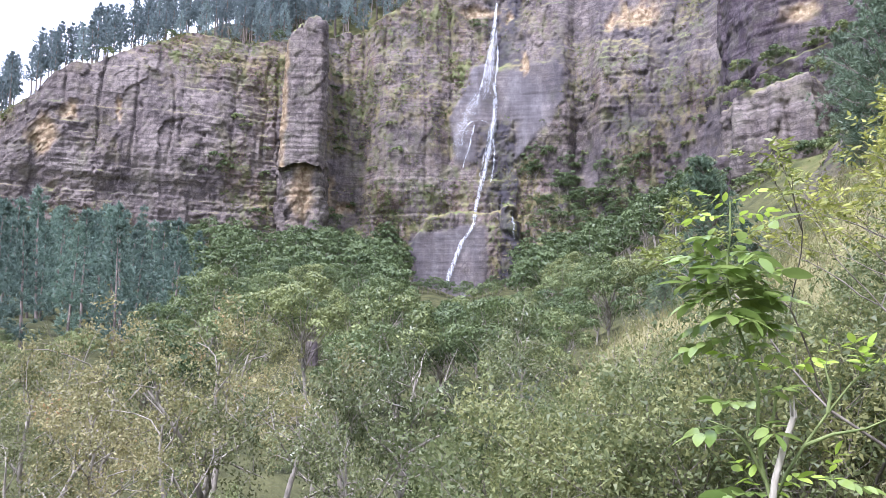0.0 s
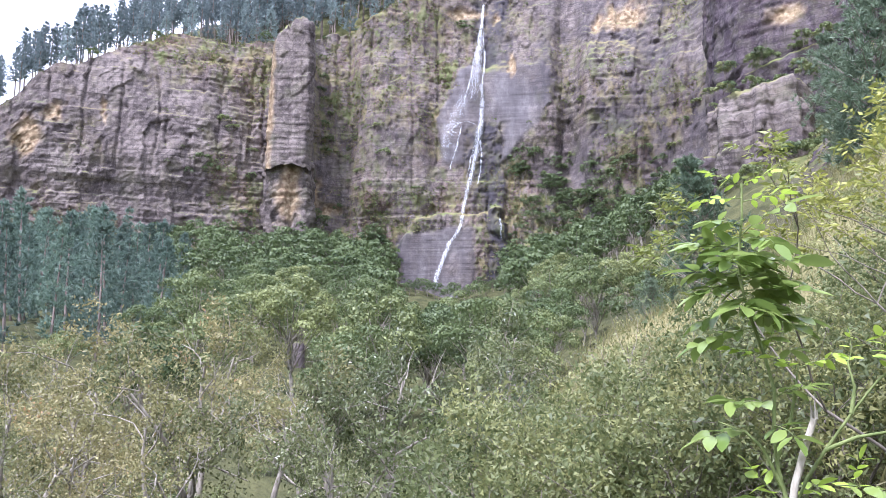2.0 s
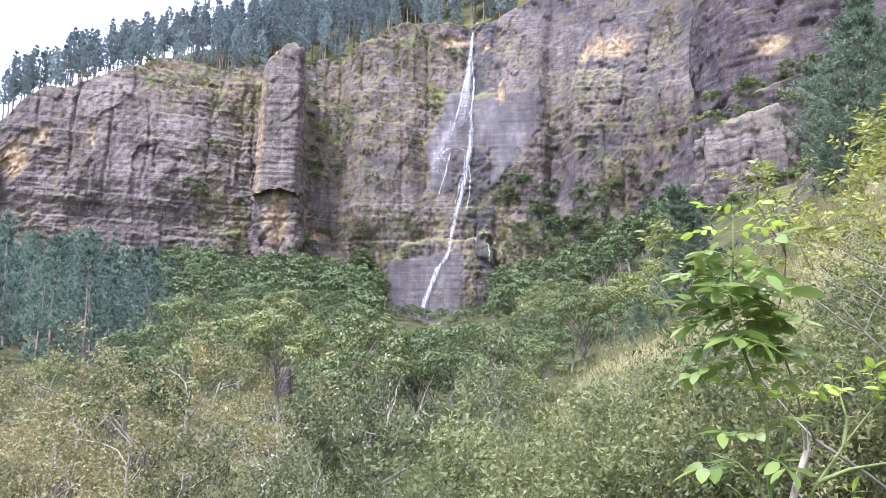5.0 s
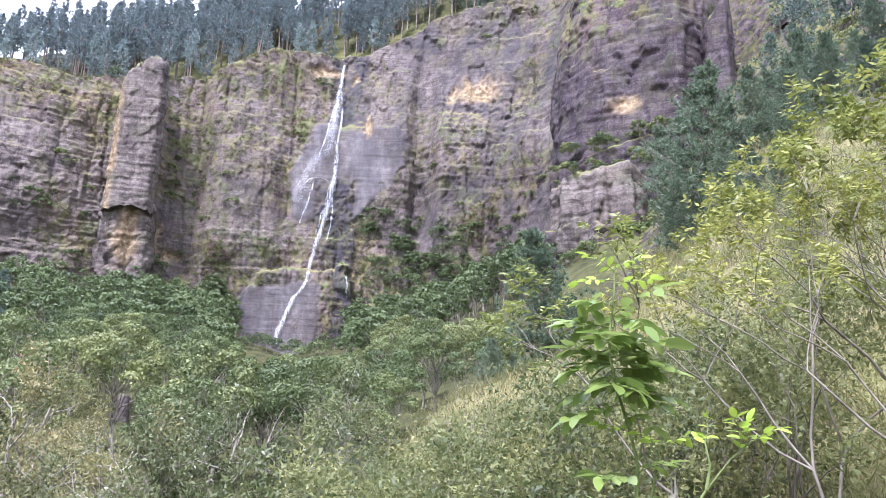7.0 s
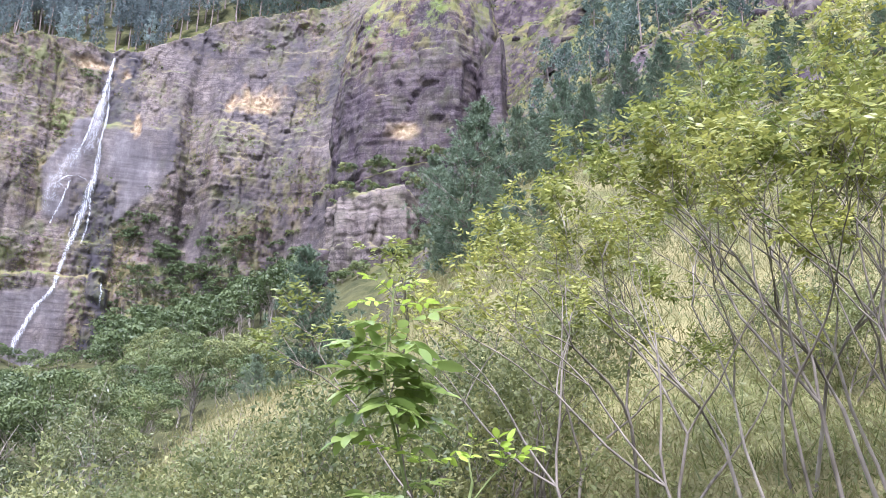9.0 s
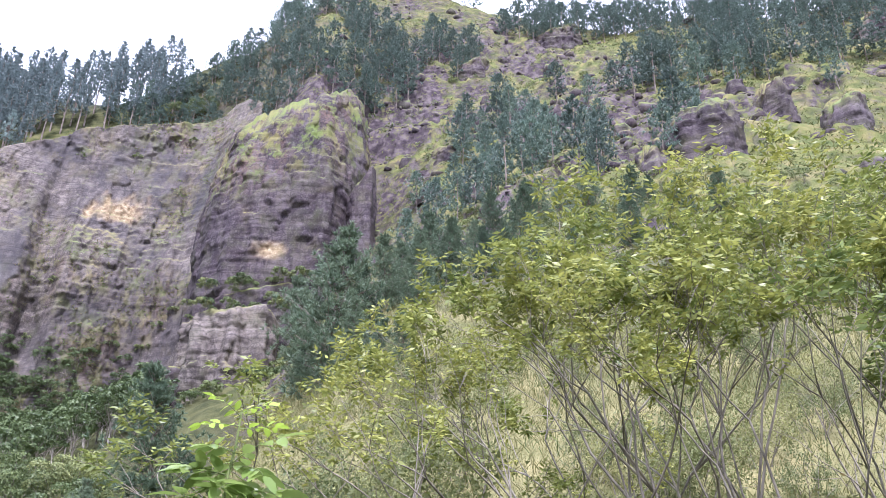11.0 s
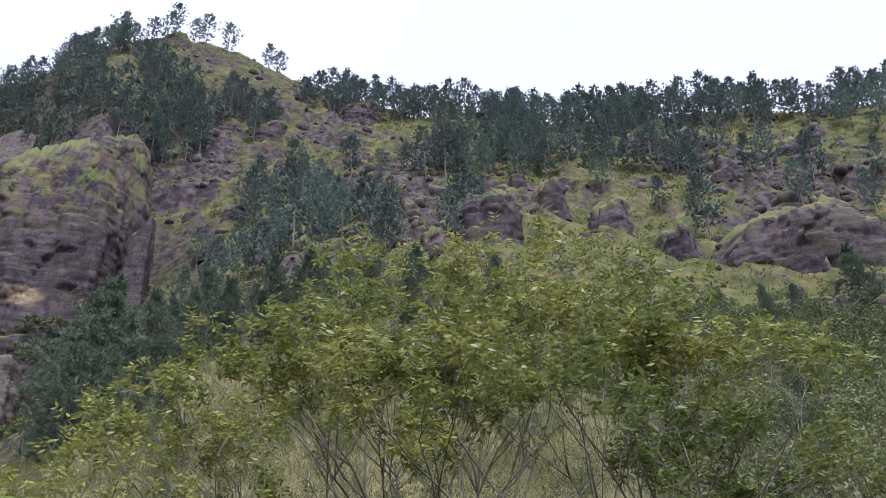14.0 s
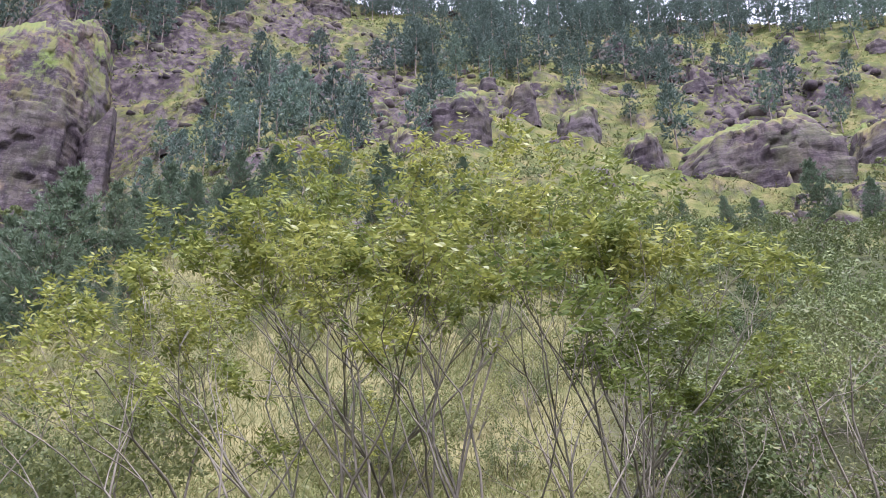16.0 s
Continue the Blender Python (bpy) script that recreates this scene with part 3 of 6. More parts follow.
def clump_tree(seed, height, reach, clumps, leaves, size, corners=3):
    """Wood and leaves of a broad-leaved tree seen from far: a domed crown of leafy clumps on forked limbs, each clump shingled with leaves that face outward."""
    rng = np.random.default_rng(seed)
    wood, tris = Wood(), []
    fork = bent(rng, (0, 0, -0.6), (rng.normal() * 0.08, rng.normal() * 0.08, 1), height * 0.5, 4, 0.07, 0.1)
    wood.limb(fork, height * 0.018, height * 0.011, 5)
    for k in range(clumps):
        az, lift = k * 2.4 + rng.uniform(-0.5, 0.5), 1 - (k + 0.5) / clumps * 1.15
        ring = math.sqrt(max(0.05, 1 - lift * lift)) if lift > 0 else 1.0
        far = reach * ring * rng.uniform(0.6, 1.0)
        mid = np.array([math.cos(az) * far, math.sin(az) * far, height * (0.58 + 0.32 * lift) + rng.normal() * height * 0.06])
        rad = reach * rng.uniform(0.22, 0.40)
        start = fork[2 + k % 3]
        wood.limb(np.array([start, start * 0.45 + mid * 0.55 + rng.normal(size=3) * 0.3, mid]), height * 0.006, height * 0.002, 3)
        n = unit(rng.normal(size=(leaves, 3)) + np.array([math.cos(az) * 0.4 * ring, math.sin(az) * 0.4 * ring, 0.95]))
        shell = (rad * rng.uniform(0.72, 1.12, leaves))[:, None] * np.array([1.0, 1.0, 0.66])
        c = mid + n * shell
        face = unit(n + rng.normal(size=(leaves, 3)) * 0.45)
        t = unit(np.cross(face, rng.normal(size=(leaves, 3))))
        side = np.cross(face, t)
        ln = (size * rng.uniform(0.6, 1.3, leaves))[:, None]
        if corners == 3:
            tris.append(np.stack([c - side * ln * 0.42 - t * ln * 0.4, c + side * ln * 0.42 - t * ln * 0.3, c + t * ln * 0.75], 1))
        else:
            tris.append(np.stack([c - t * ln * 0.6, c + side * ln * 0.3, c + t * ln * 0.6 - face * ln * 0.15, c - side * ln * 0.3], 1))
    return wood, np.concatenate(tris)


def pine(seed, height, crown_from, spread, whorls, per, clumps, needles, size, width):
    """Wood and needles of a pine: a straight bole and whorls of upturned branches with brushes of needles."""
    rng = np.random.default_rng(seed)
    wood, cs, ds, sizes = Wood(), [], [], []
    trunk = bent(rng, (0, 0, -0.8), (rng.normal() * 0.04, rng.normal() * 0.04, 1), height + 0.8, 8, 0.02, 0.05)
    wood.limb(trunk, height * 0.014, height * 0.003, 6)
    for w in range(whorls):
        t = crown_from + (1 - crown_from) * (w + rng.uniform(0, 0.7)) / whorls
        v = (t - crown_from) / (1 - crown_from)
        reach = spread * (0.55 + 0.6 * v) if v < 0.4 else spread * (0.79 - 0.62 * ((v - 0.4) / 0.6) ** 1.05)
        reach *= rng.uniform(0.75, 1.2)
        for b in range(per):
            if rng.uniform() < 0.14:
                continue
            az = b * 6.283 / per + w * 1.1 + rng.uniform(-0.4, 0.4)
            p, _ = along(trunk, min(t, 0.995))
            br = bent(rng, p, (math.cos(az), math.sin(az), 0.12 + 0.75 * v), reach * rng.uniform(0.55, 1.15), 3, 0.1, 0.09)
            if clumps > 4:
                wood.limb(br, height * 0.0032, height * 0.001, 3)
            for c in range(clumps):
                q, e = along(br, min(1, 0.35 + 0.65 * (c + 1) / clumps))
                q = q + rng.normal(size=3) * reach * 0.09
                cs.append(np.repeat(q[None], needles, 0))
                sizes.append(np.full(needles, 1.1 - 0.5 * v))
                ds.append(rng.normal(size=(needles, 3)) * 0.75 + e * 0.7 + np.array([0, 0, 0.45]))
    top, e = along(trunk, 0.99)
    cs.append(np.repeat(top[None], needles * 2, 0))
    ds.append(rng.normal(size=(needles * 2, 3)) * 0.6 + np.array([0, 0, 1.0]))
    sizes.append(np.full(needles * 2, 0.6))
    c, d = np.concatenate(cs), np.concatenate(ds)
    return wood, leaf_quads(c, d, size * np.concatenate(sizes) * rng.uniform(0.7, 1.3, len(c)), width, rng, 0.3, 3)


def forked_tree(seed, height, stems, levels, fronds, pairs, size, slim, thick):
    """A slender tree of forking, upright stems with feathery leaves only towards their ends."""
    rng = np.random.default_rng(seed)
    wood, tips = Wood(), []

    def fork(p, d, length, r, level):
        pts = bent(rng, p, d, length, 4, 0.13, 0.04)
        wood.limb(pts, r, r * 0.72, 6 if level > 2 else 4)
        way = unit(pts[-1] - pts[-2])
        if level == 0 or (level == 1 and rng.uniform() < 0.4):
            tips.append((pts[0], pts[-1]))
        if level == 0:
            return
        if rng.uniform() < 0.3 and level <= 2:
            q, _ = along(pts, rng.uniform(0.3, 0.7))
            fork(q, way + rng.normal(size=3) * 0.7, length * 0.6, r * 0.4, max(0, level - 2))
        for _ in range(2 if rng.uniform() < 0.6 else 3):
            side = rng.normal(size=3) * np.array([1, 1, 0.25])
            fork(pts[-1], way + unit(side) * rng.uniform(0.35, 0.8) + np.array([0, 0, 0.12]), length * rng.uniform(0.52, 0.74), r * rng.uniform(0.5, 0.68), level - 1)

    for s in range(stems):
        a = s * 6.283 / stems + rng.uniform(-0.5, 0.5)
        lean = rng.uniform(0.12, 0.38) if stems > 1 else 0.08
        fork((math.cos(a) * 0.07, math.sin(a) * 0.07, -0.3), (math.cos(a) * lean, math.sin(a) * lean, 1), height * 0.5 * rng.uniform(0.85, 1.1), height * thick * rng.uniform(0.8, 1.1), levels)
    k = np.repeat(np.arange(len(tips)), fronds)
    starts, ends = np.array([t[0] for t in tips]), np.array([t[1] for t in tips])
    n = len(k)
    base = starts[k] + (ends - starts)[k] * rng.uniform(0.25, 1.05, (n, 1))
    stalk = unit(rng.normal(size=(n, 3)) * 0.9 + unit(ends - starts)[k] * 0.9 + np.array([0, 0, -0.25])) * size * pairs * 0.5
    cs, ds = [], []
    for i in range(pairs):
        for sgn in (-1, 1):
            cs.append(base + stalk * (i + 0.8) / pairs)
            ds.append(unit(np.cross(stalk, rng.normal(size=(n, 3)) * 0.3 + np.array([0, 0, 1.0]))) * sgn + unit(stalk) * 0.6 + np.array([0, 0, -0.2]))
    c, d = np.concatenate(cs), np.concatenate(ds)
    s = size * rng.uniform(0.7, 1.25, len(c))
    return wood, leaf_quads(c, d, s, s * slim, rng)


def joined(name, kinds, places, rng, low, high, label, category, group="", bark=None, leaf=None):
    """Far trees that nobody could count: (wood, leaves) pairs set at the places and joined into one object with its trunks and crowns."""
    wv, wf, lv, n = [], [], [], 0
    for pl in places:
        wood, leaves = kinds[int(rng.integers(len(kinds)))]
        s, t = rng.uniform(low, high), rng.uniform(0, 6.283)
        if len(pl) == 4:
            foot, s = np.array(pl[:3]), pl[3]
        else:
            x, y = polar(pl[0], pl[1])
            foot = np.array([float(x), float(y), float(ground_z(pl[0], pl[1])) - 0.3])
        turn = np.array([[math.cos(t), -math.sin(t), 0], [math.sin(t), math.cos(t), 0], [rng.normal() * 0.05, rng.normal() * 0.05, 1]]) * s
        v = np.concatenate(wood.v) @ turn.T + foot
        wv.append(v)
        wf.append(np.concatenate(wood.f) + n)
        n += len(v)
        lv.append(leaves @ turn.T + foot)
    ob = tagged(new(name), label, category, group, "stuff")
    part("trunks", mesh_of(name + "_wood", np.concatenate(wv), [np.concatenate(wf)], bark or M_PINEBARK, smooth=True), ob)["kind"] = "stuff"
    part("crowns", leaf_mesh(name + "_leaves", np.concatenate(lv), leaf or M_PINE_HAZED), ob)["kind"] = "stuff"


def tree_thing(name, made, bark, leaf, label, category, group, crown_label=""):
    """An Empty at the foot with its trunk and crown, built once at the origin."""
    wood, leaves = made
    ob = tagged(new(name), label, category, group)
    part("trunk", wood.mesh(name + "_wood", bark), ob)
    part("crown", leaf_mesh(name + "_leaves", leaves, leaf), ob, crown_label)
    return ob


def spot(az, r, turn=0.0, scale=1.0, sink=0.15, lean=0.0):
    x, y = polar(az, r)
    m = Matrix.LocRotScale((float(x), float(y), float(ground_z(az, r)) - sink), Euler((lean, 0, turn)), (scale, scale, scale))
    return m


def plant(kinds, places, rng, low=0.8, high=1.2, lean=0.03):
    """Sets copies of the kinds at places (degrees, metres[, scale]); the first of each kind is the thing itself."""
    used = set()
    for i, pl in enumerate(places):
        k = int(rng.integers(len(kinds)))
        s = pl[2] if len(pl) > 2 else rng.uniform(low, high)
        m = spot(pl[0], pl[1], rng.uniform(0, 6.283), s, 0.1, rng.normal() * lean)
        if k in used:
            ob = copy_thing(kinds[k], m)
            ob.scale = (s, s, s)
        else:
            used.add(k)
            kinds[k].matrix_basis = m
    for k, ob in enumerate(kinds):
        if k not in used:
            for o in (*ob.children_recursive, ob):
                bpy.data.objects.remove(o)


def scatter(rng, az0, az1, r0, r1, count, apart, keep=None):
    """Places spread evenly over a piece of the land, no two nearer than apart."""
    got = []
    for _ in range(count * 12):
        az, r = rng.uniform(az0, az1), math.sqrt(rng.uniform(r0 * r0, r1 * r1))
        if keep and not keep(az, r):
            continue
        x, y = polar(az, r)
        if all((x - a) ** 2 + (y - b) ** 2 > apart * apart for _, _, a, b in got):
            got.append((az, r, x, y))
        if len(got) >= count:
            break
    return [(a, r) for a, r, _, _ in got]


# ---------------------------------------------------------------- ground, one sheet to the horizon
def build_ground():
    az = np.concatenate([np.arange(-180, -40, 4.0), np.arange(-40, -36, 1.0), np.arange(-36, 24, 0.6), np.arange(24, 93, 0.26), np.arange(93, 180, 3.0)])
    r = np.concatenate([[0.3], np.geomspace(1.5, 90, 60), np.linspace(92, 370, 200), np.geomspace(376, 4600, 26)])
    a, rr = np.meshgrid(az, r)
    x, y = polar(a, rr)
    z = ground_z(a, rr)
    straw = soft(a, 5, 66, 2.5) * soft(rr, np.interp(a, (20, 34), (24, 7)), 54, 5)
    hill = soft(a, 23, 200, 4) * soft(rr, 62, 420, 12)
    plateau = soft(a, -200, 24, 3) * soft(rr, 320, 360, 6)
    v = np.stack([x, y, z], -1).reshape(-1, 3)
    centre = len(v)
    v = np.concatenate([v, [[0, 0, -1.6]]])
    cols = len(az)
    fan = np.array([[(k + 1) % cols, k, centre] for k in range(cols)])
    me = mesh_of("ground", v, [grid_quads(len(r), cols, True)[:, ::-1], fan], M_GROUND,
                 {"rock": np.append((bare_rock(a, rr) * hill).ravel(), 0), "straw": np.append(straw.ravel(), 0), "hill": np.append(np.maximum(hill, plateau * 0.7).ravel(), 0)}, False)
    tagged(new("ground", me), "grassy valley floor and rocky mountainside with dry straw-coloured slope", "ground", kind="structure")


build_ground()

# ---------------------------------------------------------------- the great cliff
OCHRE = (  # patches of bare yellow rock: degrees, elevation, half width, half height
    (-28.6, 15.9, 1.5, 1.0), (-26.9, 17.4, 0.8, 0.8), (-24.0, 18.4, 0.3, 0.9), (-11.0, 14.2, 1.3, 1.7), (4.4, 23.2, 0.3, 1.3), (0.9, 26.6, 1.4, 0.45), (3.3, 26.2, 0.4, 0.5),
    (12.9, 25.9, 1.5, 1.0), (-16.8, 8.8, 0.5, 1.0), (-4.5, 13.2, 0.4, 0.5), (-8.0, 13.4, 0.9, 0.5), (10.6, 25.3, 0.6, 0.6))


def cliff_frame(az):
    foot_r, foot_z = np.interp(az, FAR_AZ, FOOT_R), np.interp(az, FAR_AZ, FOOT_Z)
    rim_r, rim_z = np.interp(az, FAR_AZ, RIM_R), np.interp(az, FAR_AZ, RIM_Z)
    rim_z = rim_z + 2.2 * vnoise(az * 0.55, 3.3, 0, 5) + 0.8 * vnoise(az * 2.2, 7.7, 0, 6)
    return foot_r, foot_z, rim_r, rim_z


def cliff_point(az, v):
    """The cliff's radius, height and masks for arrays of degrees and of v from foot (0) to rim (1)."""
    foot_r, foot_z, rim_r, rim_z = cliff_frame(az)
    f = np.clip(v / 0.94, 0, 1)
    z = foot_z - 8 + (rim_z - foot_z + 8) * f
    r = foot_r - 3 + (rim_r - foot_r + 1) * f ** 1.3
    over = np.clip((v - 0.94) / 0.06, 0, 1)
    x, y = polar(az, r)
    el = np.degrees(np.arctan2(z, r)) + 0.55 * fbm(x / 9, y / 9, z / 9, 30, 4)
    plain_az, az = az, az + 0.7 * fbm(x / 8, y / 8, z / 14, 29, 4) + 0.35 * fbm(x / 2, y / 2, z / 3, 28, 3)
    slab = soft(az, -0.9 + np.clip(el - 19.5, 0, 9) * 0.35, 6.9 - np.clip(20.3 - el, 0, 9) * 0.75, 0.3) * soft(el, 16.3, 22.9, 0.35)
    lower = soft(az, -3.7 + np.clip(el - 10.5, 0, 9) * 0.55, 3.8, 0.3) * soft(el, 3, 12.6 + 0.12 * az, 0.25)
    lower_face = soft(az, -3.5, 1.4, 0.3) * soft(el, 5, 11.6 + 0.12 * az, 0.3)
    chute = soft(az, 1.8, 4.3, 0.5) * soft(el, 22.6, 28.3, 0.6)
    step = soft(az, 1.0, 3.7, 0.4) * soft(el, 12.6, 19.0, 0.4)
    smooth = np.clip(slab + lower_face, 0, 1) * (1 - 0.9 * step)
    d = fbm(x / 42, y / 42, z / 60, 31, 3) * 8
    d = d + fbm(x / 13, y / 13, z / 22, 34, 3) * 1.6 * (1 - 0.85 * smooth)
    u = plain_az * 5.5 + 0.9 * fbm(plain_az, z / 12, 0, 39, 3)
    u_turn = u + 0.12 * z
    # tall pillars with sharp edges, then blocks of two sizes and ragged fine relief
    col_b, col_j = blocks(u, z, 6.5, 24, 141)
    mid_b, mid_j = blocks(u + 0.05 * z, z, 3.2, 4.6, 142)
    small_b, small_j = blocks(u, z, 1.3, 1.5, 143)
    big_b = col_b
    rough = np.clip(0.55 + 1.7 * fbm(x / 24, y / 24, z / 24, 49, 3), 0.2, 1.4)
    d = d + (col_b * 0.9 + mid_b * 0.5 * rough - mid_j * 0.12 * rough) * (1 - smooth) + (small_b * 0.26 - small_j * 0.08) * rough * (1 - 0.8 * smooth)
    d = d + fbm(u / 1.1, z / 1.5, 0, 53, 3) * 0.55 * (1 - 0.8 * smooth)
    bed = z + 1.0 * vnoise(x / 30, y / 30, 0, 44)
    bands = beds(u_turn, bed, 1.2, 7.0, 45) * 0.42 * rough + beds(u_turn, bed, 5.5, 22.0, 48) * 0.6
    d = d + bands * (0.9 - 0.5 * slab - 0.65 * lower_face)
    # upright clefts, each following one joint
    for wide, deep, seed in ((11.0, 1.3, 47), (4.3, 0.45, 57)):
        cell = np.floor(u / wide).astype(np.int64)
        line = (cell + 0.5 + 0.35 * lattice(cell, 0, 0, seed)) * wide + 2.0 * fbm(z / 14, cell * 3.1, 0, seed + 1, 4) + 0.04 * z * lattice(cell, 1, 0, seed)
        cleft = np.clip(1 - np.abs(u - line) / (0.07 * wide), 0, 1)
        d = d - cleft ** 0.7 * deep * np.clip(0.25 + 2.4 * vnoise(u / 20, z / 14, 0, seed + 4), 0, 1) * (1 - smooth)
    # wooded talus at the foot, left and right of the fall
    talus = np.clip(14.8 - el, 0, 7) * soft(az, 4.6, 15.5, 1.0) + np.clip(12.2 - el, 0, 6) * soft(az, -13, -4.4, 1.0)
    d = d + talus * 2.2
    d = d + lower * 9 + slab * 1.2 - chute * 3 - step * 0.8 * slab + step * (col_b * 0.8 + mid_b * 0.5 + beds(u, z, 1.6, 2.4, 58) * 0.45)
    # buttresses left and right of the fall, and the gully beside the tower
    warped, az = az, plain_az + 0.5 * vnoise(x / 25, y / 25, z / 25, 27)
    d = d + 6 * soft(az, -6.2, -1.6, 1.0) * soft(el, 12.5, 21.5, 3.0) - 7 * soft(az, -9.9, -7.0, 0.7) * soft(el, 12, 27, 2)
    d = d + 7 * soft(az, 9.0, 13.2, 1.2) * soft(el, 13, 23.5, 2.0) - 5 * soft(az, 7.6, 9.4, 0.6) * soft(el, 15, 27, 2)
    d = d - 6 * soft(az, 16.5, 19, 0.8) + 5 * soft(az, -31, -15, 2) * soft(el, 14, 22.5, 2.5)
    az = warped
    ochre = np.zeros(az.shape)
    for a, e, ra, re in OCHRE:
        wob = fbm(x / 5, y / 5, z / 9, 61, 4) * 1.9 + 0.35 * big_b
        ochre = np.maximum(ochre, np.clip(1.6 - 1.5 * np.hypot((az - a) / ra, (el - e) / re) + wob, 0, 1))
    d = d - ochre * 1.2
    wet = np.clip(soft(az, 1.8, 4.4, 0.5) * soft(el, 22.6, 28.0, 0.5) * 0.85 + step * 0.8 + soft(az, 2.3, 3.9, 0.2) * soft(el, 8, 13.0, 0.4)
                  + soft(az, -4.2, -3.3, 0.2) * soft(el, 5, 11, 0.6) * 0.8 + soft(az, 1.0, 2.4, 0.2) * soft(el, 18, 22.5, 0.5) * 0.4, 0, 1)
    # broken darker tone on the walls beside the fall, carried in the wet mask
    dark_tone = (0.54 * soft(az, 6.0, 19, 1.5) + 0.2 * soft(az, -13, -1, 1.5)) * np.clip(0.75 + 2.2 * fbm(x / 12, y / 12, z / 26, 68, 4), 0, 1.5)
    wet = np.clip(wet + fbm(x / 5, y / 5, z / 12, 66) * 0.9 * wet + dark_tone * (1 - ochre), 0, 1)
    pale = np.clip((slab * np.where(az < 1.9, 1.0, 0.62) + lower_face * 0.75) * (0.9 + fbm(x / 7, y / 7, z / 12, 67) * 1.2), 0, 1) * (1 - wet)
    veg = np.clip(0.52 + fbm(x / 22, y / 22, z / 22, 70, 4) * 1.9 + 0.3 * soft(az, -9, 1, 2) + 0.05 * soft(az, 5, 18, 2)
                  - 0.75 * soft(az, -30, -16, 2) * soft(el, 12, 19.5, 1.5), 0, 1) * (1 - smooth) * (1 - ochre) * (1 - 0.6 * wet)
    veg = np.clip(veg + np.clip(talus, 0, 1), 0, 1)
    az = plain_az
    d = d * (1 - over)
    r = r - d + over * 17
    z = z + over * 0.9 + 0.5 * fbm(x / 4, y / 4, 0, 71) * over
    return r, z, {"slab": pale, "wet": wet, "ochre": ochre * (1 - over), "veg": veg}


def build_cliff():
    az, v = np.arange(-34, 21.5, 0.095), np.linspace(0, 1, 250)
    a, vv = np.meshgrid(az, v)
    r, z, masks = cliff_point(a, vv)
    x, y = polar(a, r)
    me = mesh_of("cliff", np.stack([x, y, z], -1).reshape(-1, 3), [grid_quads(len(v), len(az))], M_CLIFF, masks, False)
    tagged(new("cliff", me), "tall weathered grey-brown sandstone cliff with ledges and dry plants", "cliff", kind="structure")
    return a, vv, x, y, z, masks


CLIFF = build_cliff()


def smooth_ring(pts, count):
    """A closed outline through the corners, evenly spaced."""
    p = np.array(pts + [pts[0]], float)
    s = np.concatenate([[0], np.cumsum(np.linalg.norm(np.diff(p, axis=0), axis=1))])
    t = np.linspace(0, s[-1], count, endpoint=False)
    q = np.stack([np.interp(t, s, p[:, 0]), np.interp(t, s, p[:, 1])], -1)
    for _ in range(3):
        q = 0.5 * q + 0.25 * (np.roll(q, 1, 0) + np.roll(q, -1, 0))
    return q


